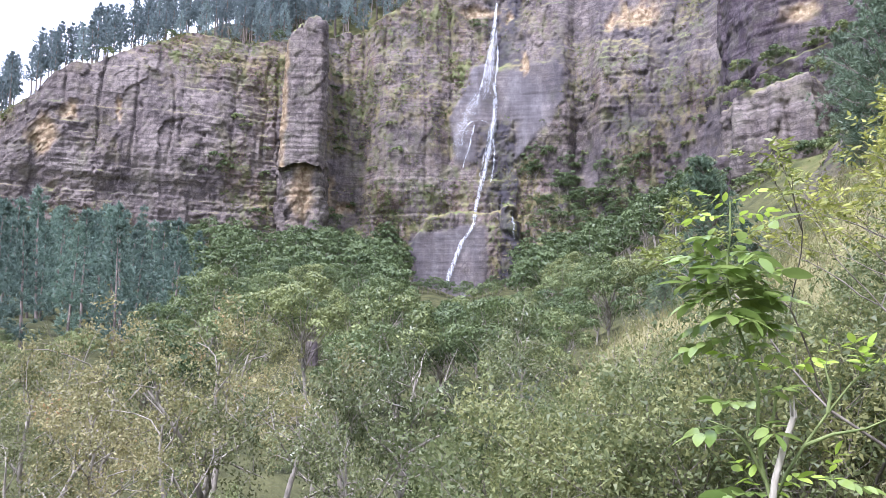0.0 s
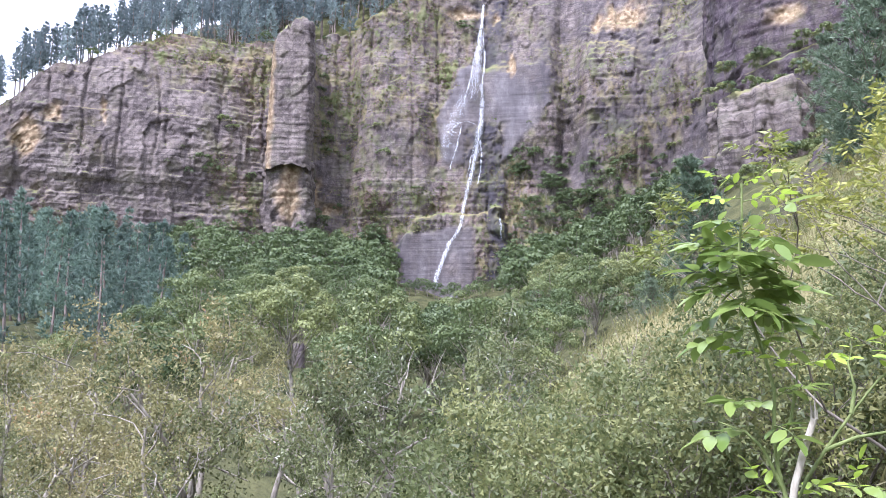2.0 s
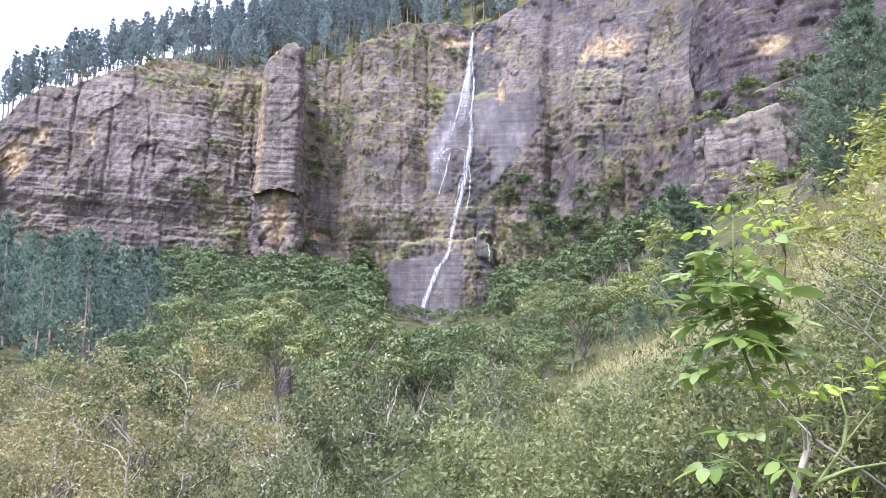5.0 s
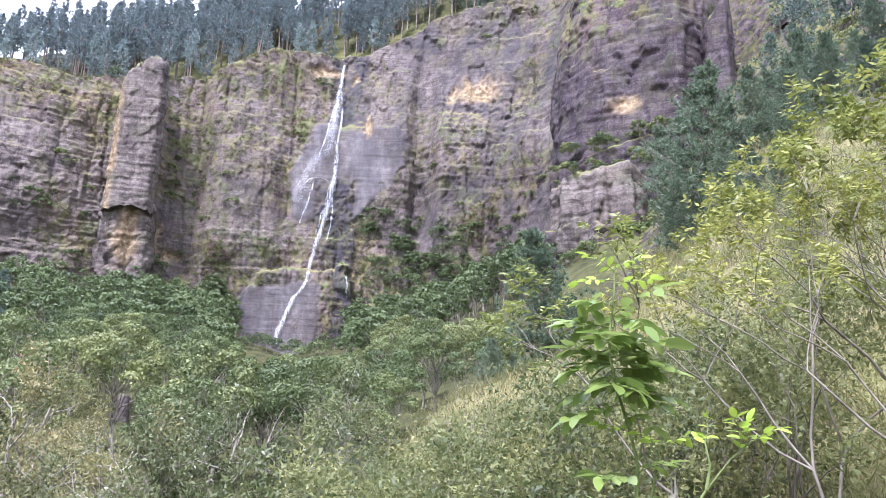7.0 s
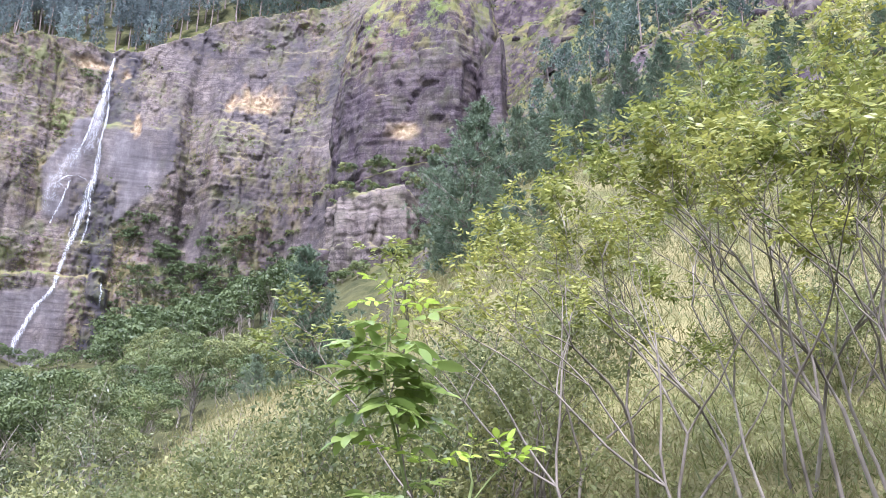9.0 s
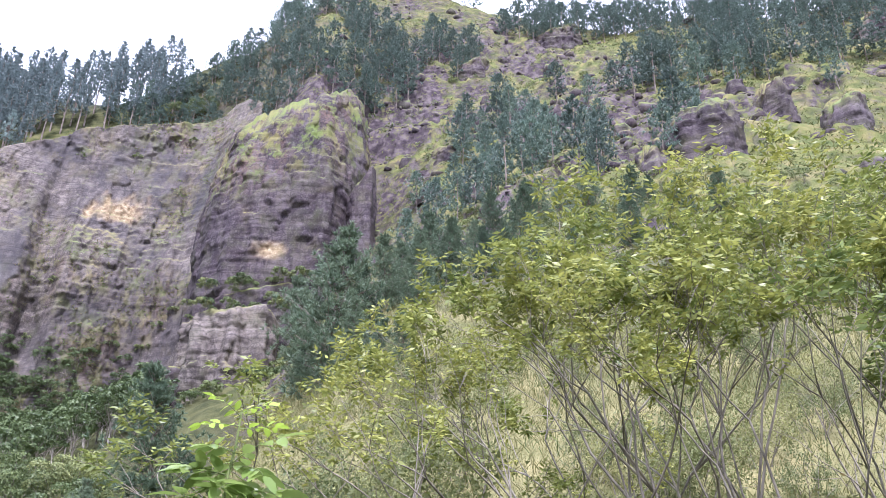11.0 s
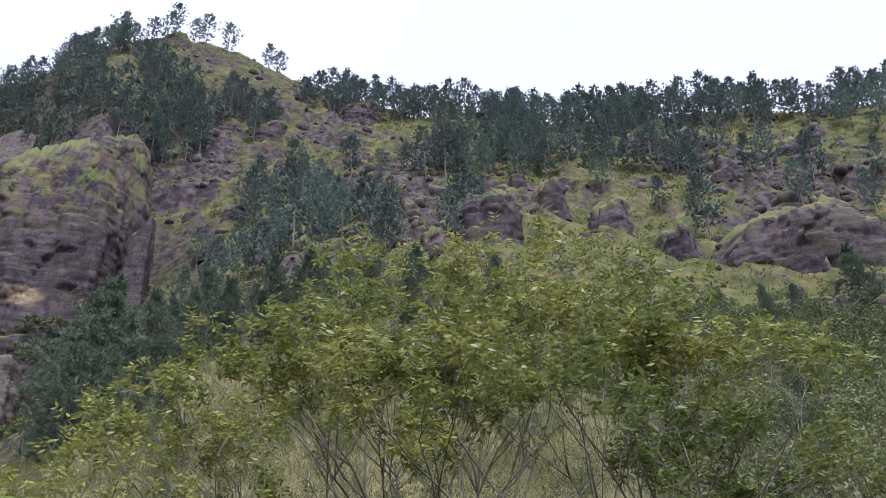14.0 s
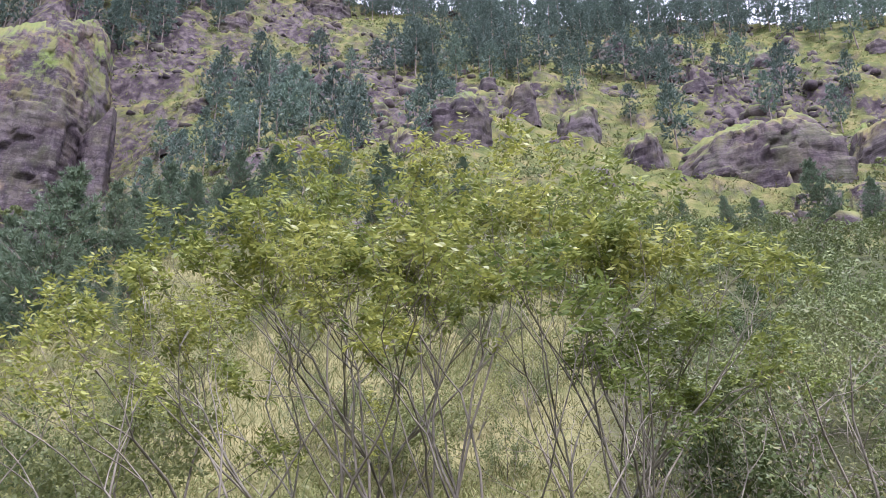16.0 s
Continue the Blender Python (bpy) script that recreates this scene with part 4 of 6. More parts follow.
def rock(name, corners, z0, top, seed, step=0.7, taper=0.1, rough=1.0, bed=3.0, ochre=(), label="", category="rock", vert=0.0, slabby=0.0, parent=None, lean=0.0, lean_from=0.5):
    """A block of bedded rock over an outline of (degrees, metres) corners, from z0 to top(x, y)."""
    pts = [tuple(float(c) for c in polar(a, r)) for a, r in corners]
    per = sum(math.dist(pts[i], pts[i - 1]) for i in range(len(pts)))
    ring = smooth_ring(pts, max(24, int(per / step)))
    mid = ring.mean(0)
    high = float(np.max(top(ring[:, 0], ring[:, 1]))) - z0
    rows = max(10, int(high / step))
    out = unit(ring - mid)
    f = np.linspace(0, 1, rows)[:, None]
    zt = top(ring[:, 0], ring[:, 1])[None]
    under = 1.2 * vnoise(ring[:, 0] / 6, ring[:, 1] / 6, 0, seed + 2)[None] + 0.8 * vnoise(ring[:, 0] / 1.3, ring[:, 1] / 1.3, 0, seed + 3)[None]
    z = z0 + under + (zt - z0 - under) * f
    shrink = 1 - taper * f - lean * np.clip((f - lean_from) / (1 - lean_from), 0, 1) ** 1.3 - 0.05 * np.clip((f - 0.93) / 0.07, 0, 1) ** 2
    x = mid[0] + (ring[None, :, 0] - mid[0]) * shrink
    y = mid[1] + (ring[None, :, 1] - mid[1]) * shrink
    size = min(1.0, per / 120)
    layer = z + 1.2 * vnoise(x / 20, y / 20, 0, seed)
    d = fbm(x / 16, y / 16, z / 30, seed, 2) * 2.2 * size * rough + vert * 0.6 * np.tanh(4 * vnoise(x / 3.2, y / 3.2, z / 40, seed + 12))
    arc = np.arange(len(ring))[None] * (per / len(ring)) + 0 * z
    zz = z + 0 * arc
    b1, j1 = blocks(arc, zz, 7 * size + 1.5, 10 * size + 1.5, seed + 20)
    b2, j2 = blocks(arc, zz, 2.6, 3.2, seed + 30)
    d = d + (b1 * 1.5 * size - j1 * 0.35 * size + b2 * (0.28 + 0.2 * size) - j2 * 0.2) * rough + beds(arc, layer + 0 * arc, bed * 0.55, 7 * size + 2, seed + 40) * (0.25 + 0.3 * size) * rough
    x, y = x + out[None, :, 0] * d, y + out[None, :, 1] * d
    vs, zs = [np.stack([x, y, z + 0 * x], -1).reshape(-1, 3)], rows
    for k in range(1, 8):
        s = 1 - k / 7.6
        cx, cy = mid[0] + (x[-1] - mid[0]) * s, mid[1] + (y[-1] - mid[1]) * s
        cz = top(cx, cy) + fbm(cx / 5, cy / 5, 0, seed + 3) * 2.0 * size + 0.4
        vs.append(np.stack([cx, cy, cz], -1))
        zs += 1
    n = len(ring)
    v = np.concatenate(vs)
    centre = len(v)
    v = np.concatenate([v, v[-n:].mean(0, keepdims=True)])
    cap = np.array([[centre - n + k, centre - n + (k + 1) % n, centre] for k in range(n)])
    az, el = np.degrees(np.arctan2(v[:, 0], v[:, 1])), np.degrees(np.arctan2(v[:, 2], np.hypot(v[:, 0], v[:, 1])))
    och = np.zeros(len(v))
    for a, e, ra, re in ochre:
        och = np.maximum(och, np.clip(1.7 - 1.5 * np.hypot((az - a) / ra, (el - e) / re) + fbm(v[:, 0] / 4, v[:, 1] / 4, v[:, 2] / 4, 61) * 1.2, 0, 1))
    och[centre - 7 * n:] = 0
    pale = np.clip(slabby * (0.7 + fbm(v[:, 0] / 5, v[:, 1] / 5, v[:, 2] / 12, seed + 4)), 0, 1)
    zero = np.zeros(len(v))
    quads = grid_quads(zs, n, True)
    area = np.cross(ring, np.roll(ring, -1, 0)).sum()
    if area < 0:
        quads, cap = quads[:, ::-1], cap[:, ::-1]
    me = mesh_of(name, v, [quads, cap], M_ROCK if slabby == 0 else M_CLIFF, {"slab": pale, "wet": zero, "ochre": och, "veg": np.append(np.repeat(np.clip((np.linspace(0, 1, zs) - lean_from) * 4.0, 0, 1.0) * (lean > 0) * 0.9 + 0.1, n), 0.6)}, False)
    if parent:
        return part(name, me, parent, label)
    return tagged(new(name, me), label, category)


def level(z):
    return lambda x, y: z + 0 * x


def sloped(z_a, az_a, z_b, az_b, back=0.0, r0=0.0):
    """A top that rises from az_a to az_b, and by back a metre behind r0."""
    def top(x, y):
        az, r = np.degrees(np.arctan2(x, y)), np.hypot(x, y)
        return np.interp(az, (az_a, az_b), (z_a, z_b)) + back * np.clip(r - r0, 0, 60)
    return top


def craggy(top, wide, high, seed):
    """The same top broken into blocks of uneven height."""
    def broken(x, y):
        step, joint = blocks(np.asarray(x, float), np.asarray(y, float), wide, wide, seed)
        return top(x, y) + step * high * 0.6 - joint * high * 0.2
    return broken


# the tower that stands free of the wall, with its overhang and yellow niche below
# strip up the left edge: ochre rock with its lit brightness painted in
tower = rock("rock_tower", [(-13.3, 305), (-13.05, 299.5), (-12.5, 297.5), (-10.5, 296), (-10.0, 300), (-10.1, 322), (-12.9, 322)], 296 * up(16.0), craggy(sloped(303 * up(24.3), -12.9, 303 * up(25.4), -11.4), 2.2, 2.6, 9), 5, 0.45, 0.10, 0.6, 1.5,
     ((-13.1, 20.0, 0.3, 6.0),), "slim free-standing tower of banded grey rock on the cliff", slabby=0.02, vert=0.4)
rock("pedestal", [(-13.2, 306), (-12.6, 300.5), (-11.9, 299), (-11.3, 301.5), (-10.4, 299.5), (-9.9, 304), (-9.9, 318), (-13.0, 318)], 296 * up(10.0), level(299 * up(16.6)), 6, 0.45, 0.0, 1.2, 4.0,
     ((-11.6, 14.0, 1.0, 2.4),), "crumbling yellow rock below the overhanging tower", slabby=0.05, parent=tower)
# the big buttress of the mountain and the bluffs below it
buttress = rock("rock_buttress", [(17.9, 252), (18.3, 238), (20.2, 227), (24.5, 222), (27.2, 221), (28.6, 226), (30.9, 240), (31.4, 290), (19.6, 300)], 82, craggy(sloped(152, 20, 172, 30, 0.36, 228), 5.0, 3.0, 19), 15, 0.85,
     0.07, 0.7, 2.4, ((23.1, 24.6, 1.3, 0.7),), "massive purple-grey rock buttress with banded face and grassy top", vert=0.7, lean=0.20, lean_from=0.5)
rock("leaning_slab", [(28.4, 229), (29.0, 223.5), (30.8, 223), (31.3, 230), (30.6, 240), (29.0, 240)], 84, sloped(126, 29, 136, 31), 17, 0.5, 0.25, 0.5, 6.0, (), "smooth dark slab of rock leaning on the buttress", parent=buttress)
bluff = rock("rock_bluff", [(17.6, 214), (18.4, 206), (21.0, 202), (23.8, 203), (24.8, 209), (24.6, 224), (18.4, 226)], 44, sloped(74, 18, 78, 24), 25, 0.5, 0.10, 0.9, 2.0, (),
     "pale streaked grey rock bluff with bushes on its ledges", vert=1.7, slabby=0.03)
rock("side_rock", [(16.9, 216), (17.4, 210), (18.3, 209), (18.7, 216), (18.0, 222)], 42, level(61), 26, 0.5, 0.2, 0.8, 2.4, (), "small pale rock beside the streaked bluff", vert=1.2, parent=bluff)
rock("ledge", [(19.0, 228), (20.4, 220), (25.6, 219), (26.2, 226), (25.6, 240), (19.6, 240)], 66, sloped(86, 20, 91, 25), 27, 0.6, 0.12, 1.0, 2.0, (), "bushy rock ledge under the great buttress", parent=buttress)
rock("rock_rib", [(24.6, 212), (25.6, 206), (27.2, 208), (27.6, 216), (26.0, 220)], 44, sloped(66, 25, 78, 27), 28, 0.5, 0.3, 0.8, 2.5, (), "sloping rib of brown rock above the grass")

# outcrops over the mountainside: degrees, elevation of the foot and top, half width in degrees, distance
OUTCROPS = (
    (56.5, 30.0, 34.0, 3.2, 190), (52.5, 28.8, 31.8, 1.4, 180), (78.5, 24.8, 29.4, 6.2, 180), (86.5, 24.5, 27.6, 2.0, 178), (71.0, 27.4, 30.0, 1.6, 184), (66.5, 30.0, 32.6, 1.8, 196),
    (69.5, 34.6, 37.2, 1.7, 236), (73.0, 34.2, 36.4, 1.5, 240), (80.0, 32.4, 34.0, 1.8, 240), (62.0, 31.6, 34.6, 1.6, 205), (46.0, 38.4, 40.6, 2.2, 300), (38.5, 36.6, 38.8, 1.8, 290),
    (41.0, 33.2, 35.2, 1.6, 240), (36.5, 31.0, 33.0, 1.4, 225))
for k, (a, e0, e1, half, r) in enumerate(OUTCROPS):
    reach = np.arange(100, 330, 1.0)
    seen = np.degrees(np.arctan2(ground_z(a, reach), reach))
    r = float(reach[int(np.argmax(seen >= e0))]) + 6
    base = float(np.min(ground_z(np.linspace(a - half, a + half, 9), r - 8))) - 4
    rock("rock_outcrop", [(a - half, r + 2), (a - half * 0.5, r - 3), (a + half * 0.6, r - 4), (a + half, r + 1), (a + half * 0.8, r + 12), (a - half * 0.8, r + 12)], base,
         craggy(sloped((r + 2) * up(e1 - 1.2), a - half, (r + 2) * up(e1 - 0.6), a + half, 0.55, r), 3.6, 2.0, 900 + k), 100 + k * 7, 0.6, 0.08, 1.1, 2.6, (), "weathered purple-grey rock outcrop on the grassy mountainside", vert=0.6, lean=0.22, lean_from=0.7)
rng = np.random.default_rng(77)
for k in range(34):
    a, r = rng.uniform(31, 92), rng.uniform(150, 300)
    w, h = rng.uniform(1.6, 5.5), rng.uniform(1.0, 3.2)
    da = math.degrees(w / r)
    zg = float(ground_z(a, r))
    rock("boulder", [(a - da, r), (a - da * 0.4, r - w * 0.7), (a + da * 0.7, r - w * 0.6), (a + da, r + w * 0.2), (a, r + w)], zg - 4, sloped(zg + h * 0.7, a - da, zg + h, a + da), 300 + k * 5, 0.6, 0.3, 1.0, 1.4, (),
         "weathered brown boulder lying on the mountainside")
rock("boulder", [(-11.1, 118), (-10.8, 116.5), (-10.2, 116.5), (-9.9, 118), (-10.5, 120)], float(ground_z(-10.5, 118)) - 2, level(float(ground_z(-10.5, 118)) + 3.0), 480, 0.4, 0.3, 0.6, 1.5, (), "dark boulder among the trees of the valley")
rock("boulder", [(81.6, 42.4), (82.0, 41.8), (82.9, 41.8), (83.3, 42.5), (82.5, 43.2)], float(ground_z(82.5, 42)) - 1, level(float(ground_z(82.5, 42)) + 0.9), 490, 0.25, 0.3, 0.25, 0.8, (), "pale grey boulder among the scrub", slabby=0.5)


# ---------------------------------------------------------------- the waterfall
def cliff_at(az, el, out):
    """A point on the cliff in that direction, out metres before its face."""
    a, v, xs, ys, zs, _ = CLIFF
    j = int(np.argmin(np.abs(a[0] - az)))
    r = np.hypot(xs[:, j], ys[:, j])
    k = int(np.argmin(np.abs(np.degrees(np.arctan2(zs[:, j], r)) - el) + (v[:, j] > 0.97)))
    x, y = polar(az, r[k] - out)
    return np.array([float(x), float(y), float(zs[k, j])])


def strand(name, line, widths, body, parent, out=0.5, seed=0):
    """A ribbon of falling water down the cliff, bulged and uneven; line: (degrees, elevation) from the lip down."""
    rng = np.random.default_rng(seed)
    s = np.linspace(0, 1, 90)
    t = np.linspace(0, 1, len(line))
    az, el = np.interp(s, t, [p[0] for p in line]), np.interp(s, t, [p[1] for p in line])
    az = az + vnoise(s * 12, seed, 0, 3) * 0.035
    wid = np.interp(s, np.linspace(0, 1, len(widths)), widths) * (1 + 0.25 * vnoise(s * 14, seed, 1, 8))
    mids = np.array([cliff_at(a, e, out) for a, e in zip(az, el)])
    for _ in range(12):
        mids[1:-1] = 0.5 * mids[1:-1] + 0.25 * (mids[:-2] + mids[2:])
    side, front = np.array([1.0, 0, 0]), np.array([0, -1.0, 0])
    rows, bods = [], []
    for q in np.linspace(-1, 1, 7):
        rows.append(mids + side * (wid * q / 2)[:, None] + front * ((1 - q * q) * 0.25 * wid + 0.1 * vnoise(s * 40, q * 3, 0, 5))[:, None])
        bods.append(np.interp(s, np.linspace(0, 1, len(body)), body) * (1 - q * q) ** 1.1)
    v = np.stack(rows, 1).reshape(-1, 3)
    part(name, mesh_of("water_strand", v, [grid_quads(90, 7)], M_WATER, {"body": np.stack(bods, 1)}, True), parent)


fall = tagged(new("waterfall"), "tall thin white waterfall running down the dark wet cliff", "waterfall")
strand("main_strand", [(2.75, 27.8), (2.35, 27.3), (2.2, 26.3), (2.05, 25.3), (1.9, 24.2), (1.75, 23.2)], [0.7, 1.0, 1.3, 1.7, 2.0, 2.2], [0.95, 0.95, 0.9, 0.8, 0.65, 0.4], fall, 0.7, 1)
strand("veil", [(2.15, 25.8), (2.0, 24.6), (1.9, 23.6), (1.8, 22.6), (1.6, 21.6), (1.45, 20.6)], [2.0, 3.2, 4.6, 5.4, 5.6, 5.0], [0.1, 0.3, 0.36, 0.36, 0.3, 0.1], fall, 0.9, 2)
strand("side_strand", [(2.2, 25.2), (2.3, 24.2), (2.35, 23.2), (2.2, 22.2), (2.1, 21.2)], [0.6, 1.0, 1.0, 1.1, 0.9], [0.4, 0.7, 0.65, 0.6], fall, 1.1, 10)
strand("side_strand", [(1.8, 24.2), (1.5, 23.2), (1.3, 22.2), (1.0, 21.2), (0.8, 20.2)], [0.6, 1.0, 1.1, 1.0, 0.8], [0.4, 0.7, 0.7, 0.5], fall, 1.1, 11)
strand("veil", [(0.9, 21.4), (0.6, 20.4), (0.2, 19.4), (-0.2, 18.4), (-0.5, 17.4), (-0.6, 16.6)], [3.0, 5.0, 6.5, 7.5, 7.0, 5.0], [0.05, 0.18, 0.25, 0.25, 0.18, 0.05], fall, 0.6, 13)
strand("main_strand", [(2.0, 21.7), (2.15, 20.8), (2.1, 19.6), (1.95, 18.6), (1.75, 17.6), (1.6, 16.6), (1.35, 15.6), (1.0, 14.4), (0.75, 13.4), (0.68, 12.6)], [1.8, 2.2, 2.4, 3.4, 3.0, 2.6, 2.2, 2.0, 1.8, 1.7], [0.5, 0.55, 0.65, 0.7, 0.7, 0.7, 0.75, 0.75], fall, 0.7, 3)
strand("main_strand", [(0.7, 12.8), (0.6, 12.1), (0.3, 11.6), (-0.25, 10.9), (-0.55, 10.1), (-0.85, 9.2), (-1.15, 8.3), (-1.25, 7.8)], [1.7, 2.0, 2.0, 2.2, 2.4, 2.4, 2.2, 2.0], [0.85, 0.8], fall, 0.7, 4)
strand("side_strand", [(1.6, 19.1), (1.0, 19.3), (0.3, 19.1), (-0.1, 18.7), (0.2, 18.5)], [0.7, 1.0, 0.9, 0.8, 0.7], [1.0, 0.9], fall, 0.5, 5)
strand("side_strand", [(0.6, 18.9), (0.4, 17.9), (0.1, 16.9), (-0.2, 16.1)], [0.7, 1.0, 0.9, 0.7], [0.8, 0.6], fall, 0.5, 6)
strand("side_strand", [(2.0, 18.0), (2.1, 17.0), (2.0, 16.0), (1.8, 15.0)], [0.8, 1.0, 0.9, 0.7], [0.8, 0.7], fall, 0.5, 7)
strand("side_strand", [(1.4, 17.2), (1.2, 16.2), (1.0, 15.4)], [0.5, 0.7, 0.5], [0.7, 0.5], fall, 0.5, 9)
strand("side_strand", [(3.3, 13.0), (3.4, 12.2), (3.45, 11.2)], [0.6, 0.9, 0.7], [0.8, 0.5], fall, 0.5, 8)


# ---------------------------------------------------------------- tufts and grass that nobody could count
def clump_field(name, feet, size, per, material, label, category, rng, droop=-0.9, slim=0.3, spread=0.5):
    """One mesh of many small leaf tufts on feet (n, 3)."""
    k = np.repeat(np.arange(len(feet)), per)
    s = np.repeat(size * rng.uniform(0.5, 1.4, len(feet)), per)
    d = rng.normal(size=(len(k), 3)) * np.array([1, 1, 0.5]) - np.array([0, 0, droop])
    c = feet[k] + rng.normal(size=(len(k), 3)) * (s * spread)[:, None] * np.array([1, 1, 0.3])
    me = leaf_mesh(name, leaf_quads(c, d, s, s * slim, rng, 0.15, 3), material)
    return tagged(new(name, me), label, category, kind="stuff")


rng = np.random.default_rng(5)
ca, cv, cx, cy, cz, cm = CLIFF
pick = rng.uniform(size=cx.shape) < (cm["veg"] ** 2) * 0.5 * np.clip(0.35 + 2.2 * (fbm(cx / 8, cy / 8, cz / 8, 91) + 0.1), 0, 1)
clump_field("cliff_plants", np.stack([cx[pick], cy[pick], cz[pick]], -1), 1.0, 4, M_TUFT, "dry olive and brown tufts clinging to cliff ledges", "plants", rng, -0.2, 0.35, 0.6)
rim = rng.uniform(size=cx.shape) < 0.10 * (cv > 0.93)
clump_field("rim_grass", np.stack([cx[rim], cy[rim], cz[rim]], -1), 1.0, 5, M_TUFT, "dry brownish grass along the cliff edge", "grass", rng, -0.8, 0.3, 0.6)


def field(az0, az1, r0, r1, count, keep=None):
    az, r = rng.uniform(az0, az1, count), np.sqrt(rng.uniform(r0 ** 2, r1 ** 2, count))
    if keep is not None:
        ok = rng.uniform(size=count) < keep(az, r)
        az, r = az[ok], r[ok]
    x, y = polar(az, r)
    return np.stack([x, y, ground_z(az, r)], -1)


clump_field("dry_grass", field(4, 70, 7, 64, 56000, lambda a, r: soft(a, 5, 66, 2.5) * np.clip(0.3 + 40 / r, 0, 1) * soft(r, np.interp(a, (20, 34), (23, 0)), 54, 5)), 0.34, 5, M_STRAW, "knee-high dry straw-coloured grass on the slope", "grass", rng, -1.8, 0.06, 0.9)
clump_field("valley_weeds", field(-36, 5, 8, 34, 11000), 0.2, 6, M_FOREST, "low green weeds on the valley floor", "weeds", rng, -0.7, 0.4, 1.3)
clump_field("undergrowth", field(24, 92, 4.5, 17, 9000), 0.11, 7, M_BRUSH, "low green weeds and seedlings on the slope", "weeds", rng, -0.9, 0.3, 1.4)
clump_field("hill_grass", field(14, 93, 62, 366, 84000, lambda a, r: (1 - soft(a, -9, 24, 1) * (r < 328)) * np.clip(0.55 + 1.3 * fbm(a / 3, r / 14, 0, 95), 0.05, 1) * (1 - 0.85 * bare_rock(a, r))), 0.75, 4, M_HILLGRASS, "green and yellow grass tufts over the mountainside", "grass", rng, -0.8, 0.3, 0.8)



def loose_rock(count):
    """Angular blocks of all sizes strewn over the bare parts of the mountainside, joined."""
    tries = np.random.default_rng(91)
    az, r = tries.uniform(27, 93, count), np.sqrt(tries.uniform(95 ** 2, 368 ** 2, count))
    keep = tries.uniform(size=count) < 0.06 + 0.94 * bare_rock(az, r)
    az, r = az[keep], r[keep]
    x, y = polar(az, r)
    feet = np.stack([x, y, ground_z(az, r)], -1)
    g = (1 + 5 ** 0.5) / 2
    ball = unit(np.array([(-1, g, 0), (1, g, 0), (-1, -g, 0), (1, -g, 0), (0, -1, g), (0, 1, g), (0, -1, -g), (0, 1, -g), (g, 0, -1), (g, 0, 1), (-g, 0, -1), (-g, 0, 1)], float))
    faces = np.array([(0, 11, 5), (0, 5, 1), (0, 1, 7), (0, 7, 10), (0, 10, 11), (1, 5, 9), (5, 11, 4), (11, 10, 2), (10, 7, 6), (7, 1, 8),
                      (3, 9, 4), (3, 4, 2), (3, 2, 6), (3, 6, 8), (3, 8, 9), (4, 9, 5), (2, 4, 11), (6, 2, 10), (8, 6, 7), (9, 8, 1)])
    n = len(feet)
    size = 0.45 + 1.7 * tries.uniform(size=n) ** 3
    blocky = np.sign(ball) * np.abs(ball) ** 0.4
    v = blocky[None] * tries.uniform(0.62, 1.3, (n, 12, 1)) * (size[:, None] * tries.uniform(0.6, 1.5, (n, 3)))[:, None]
    turn = tries.uniform(0, 6.283, n)
    c, q = np.cos(turn)[:, None], np.sin(turn)[:, None]
    v = np.stack([v[..., 0] * c - v[..., 1] * q, v[..., 0] * q + v[..., 1] * c, v[..., 2]], -1) + (feet - np.array([0, 0, 0.45]) * size[:, None])[:, None]
    f = faces[None] + 12 * np.arange(n)[:, None, None]
    flat = np.zeros(n * 12)
    me = mesh_of("loose_rocks", v.reshape(-1, 3), [f.reshape(-1, 3)], M_ROCK, {"slab": flat, "wet": flat, "ochre": flat, "veg": flat + 0.15})
    tagged(new("loose_rocks", me), "angular purple-grey rocks strewn over the grassy mountainside", "rocks", kind="stuff")


loose_rock(7000)

# ---------------------------------------------------------------- pines
rng = np.random.default_rng(8)
tall_kinds = [pine(200 + k, 22, 0.44, 3.7, 13, 5, 3, 6, 1.1, 0.33) for k in range(4)]
tall = [tree_thing("pine_tree", m, M_PINEBARK, M_PINE_HAZED, "tall dark blue-green pine with needles paled for haze and a bare grey trunk", "pine tree", "pines on the cliff top") for m in tall_kinds]
rim_at = lambda a: float(np.interp(a, FAR_AZ, RIM_R))
plant(tall, scatter(rng, -31.5, 6, 336, 348, 42, 4.0, lambda a, r: r > rim_at(a) + 12), rng, 1.0, 1.4)
joined("pine_wood", tall_kinds, scatter(rng, -31, 6, 345, 385, 180, 3.4) + scatter(rng, -18, 7, 376, 420, 105, 4.4) + scatter(rng, 2, 15, 350, 400, 70, 4.2), rng, 1.1, 1.5, "dense dark blue-green pine wood behind the cliff edge, paled for haze", "pine wood")
ridge_kinds = [pine(220 + k, 17, 0.25, 6.0, 12, 6, 3, 8, 1.1, 0.31) for k in range(4)]
ridge = [tree_thing("pine_tree", m, M_PINEBARK, M_PINE_RIDGE, "dark green windswept pine on the mountain ridge", "pine tree", "pines on the mountain") for m in ridge_kinds]
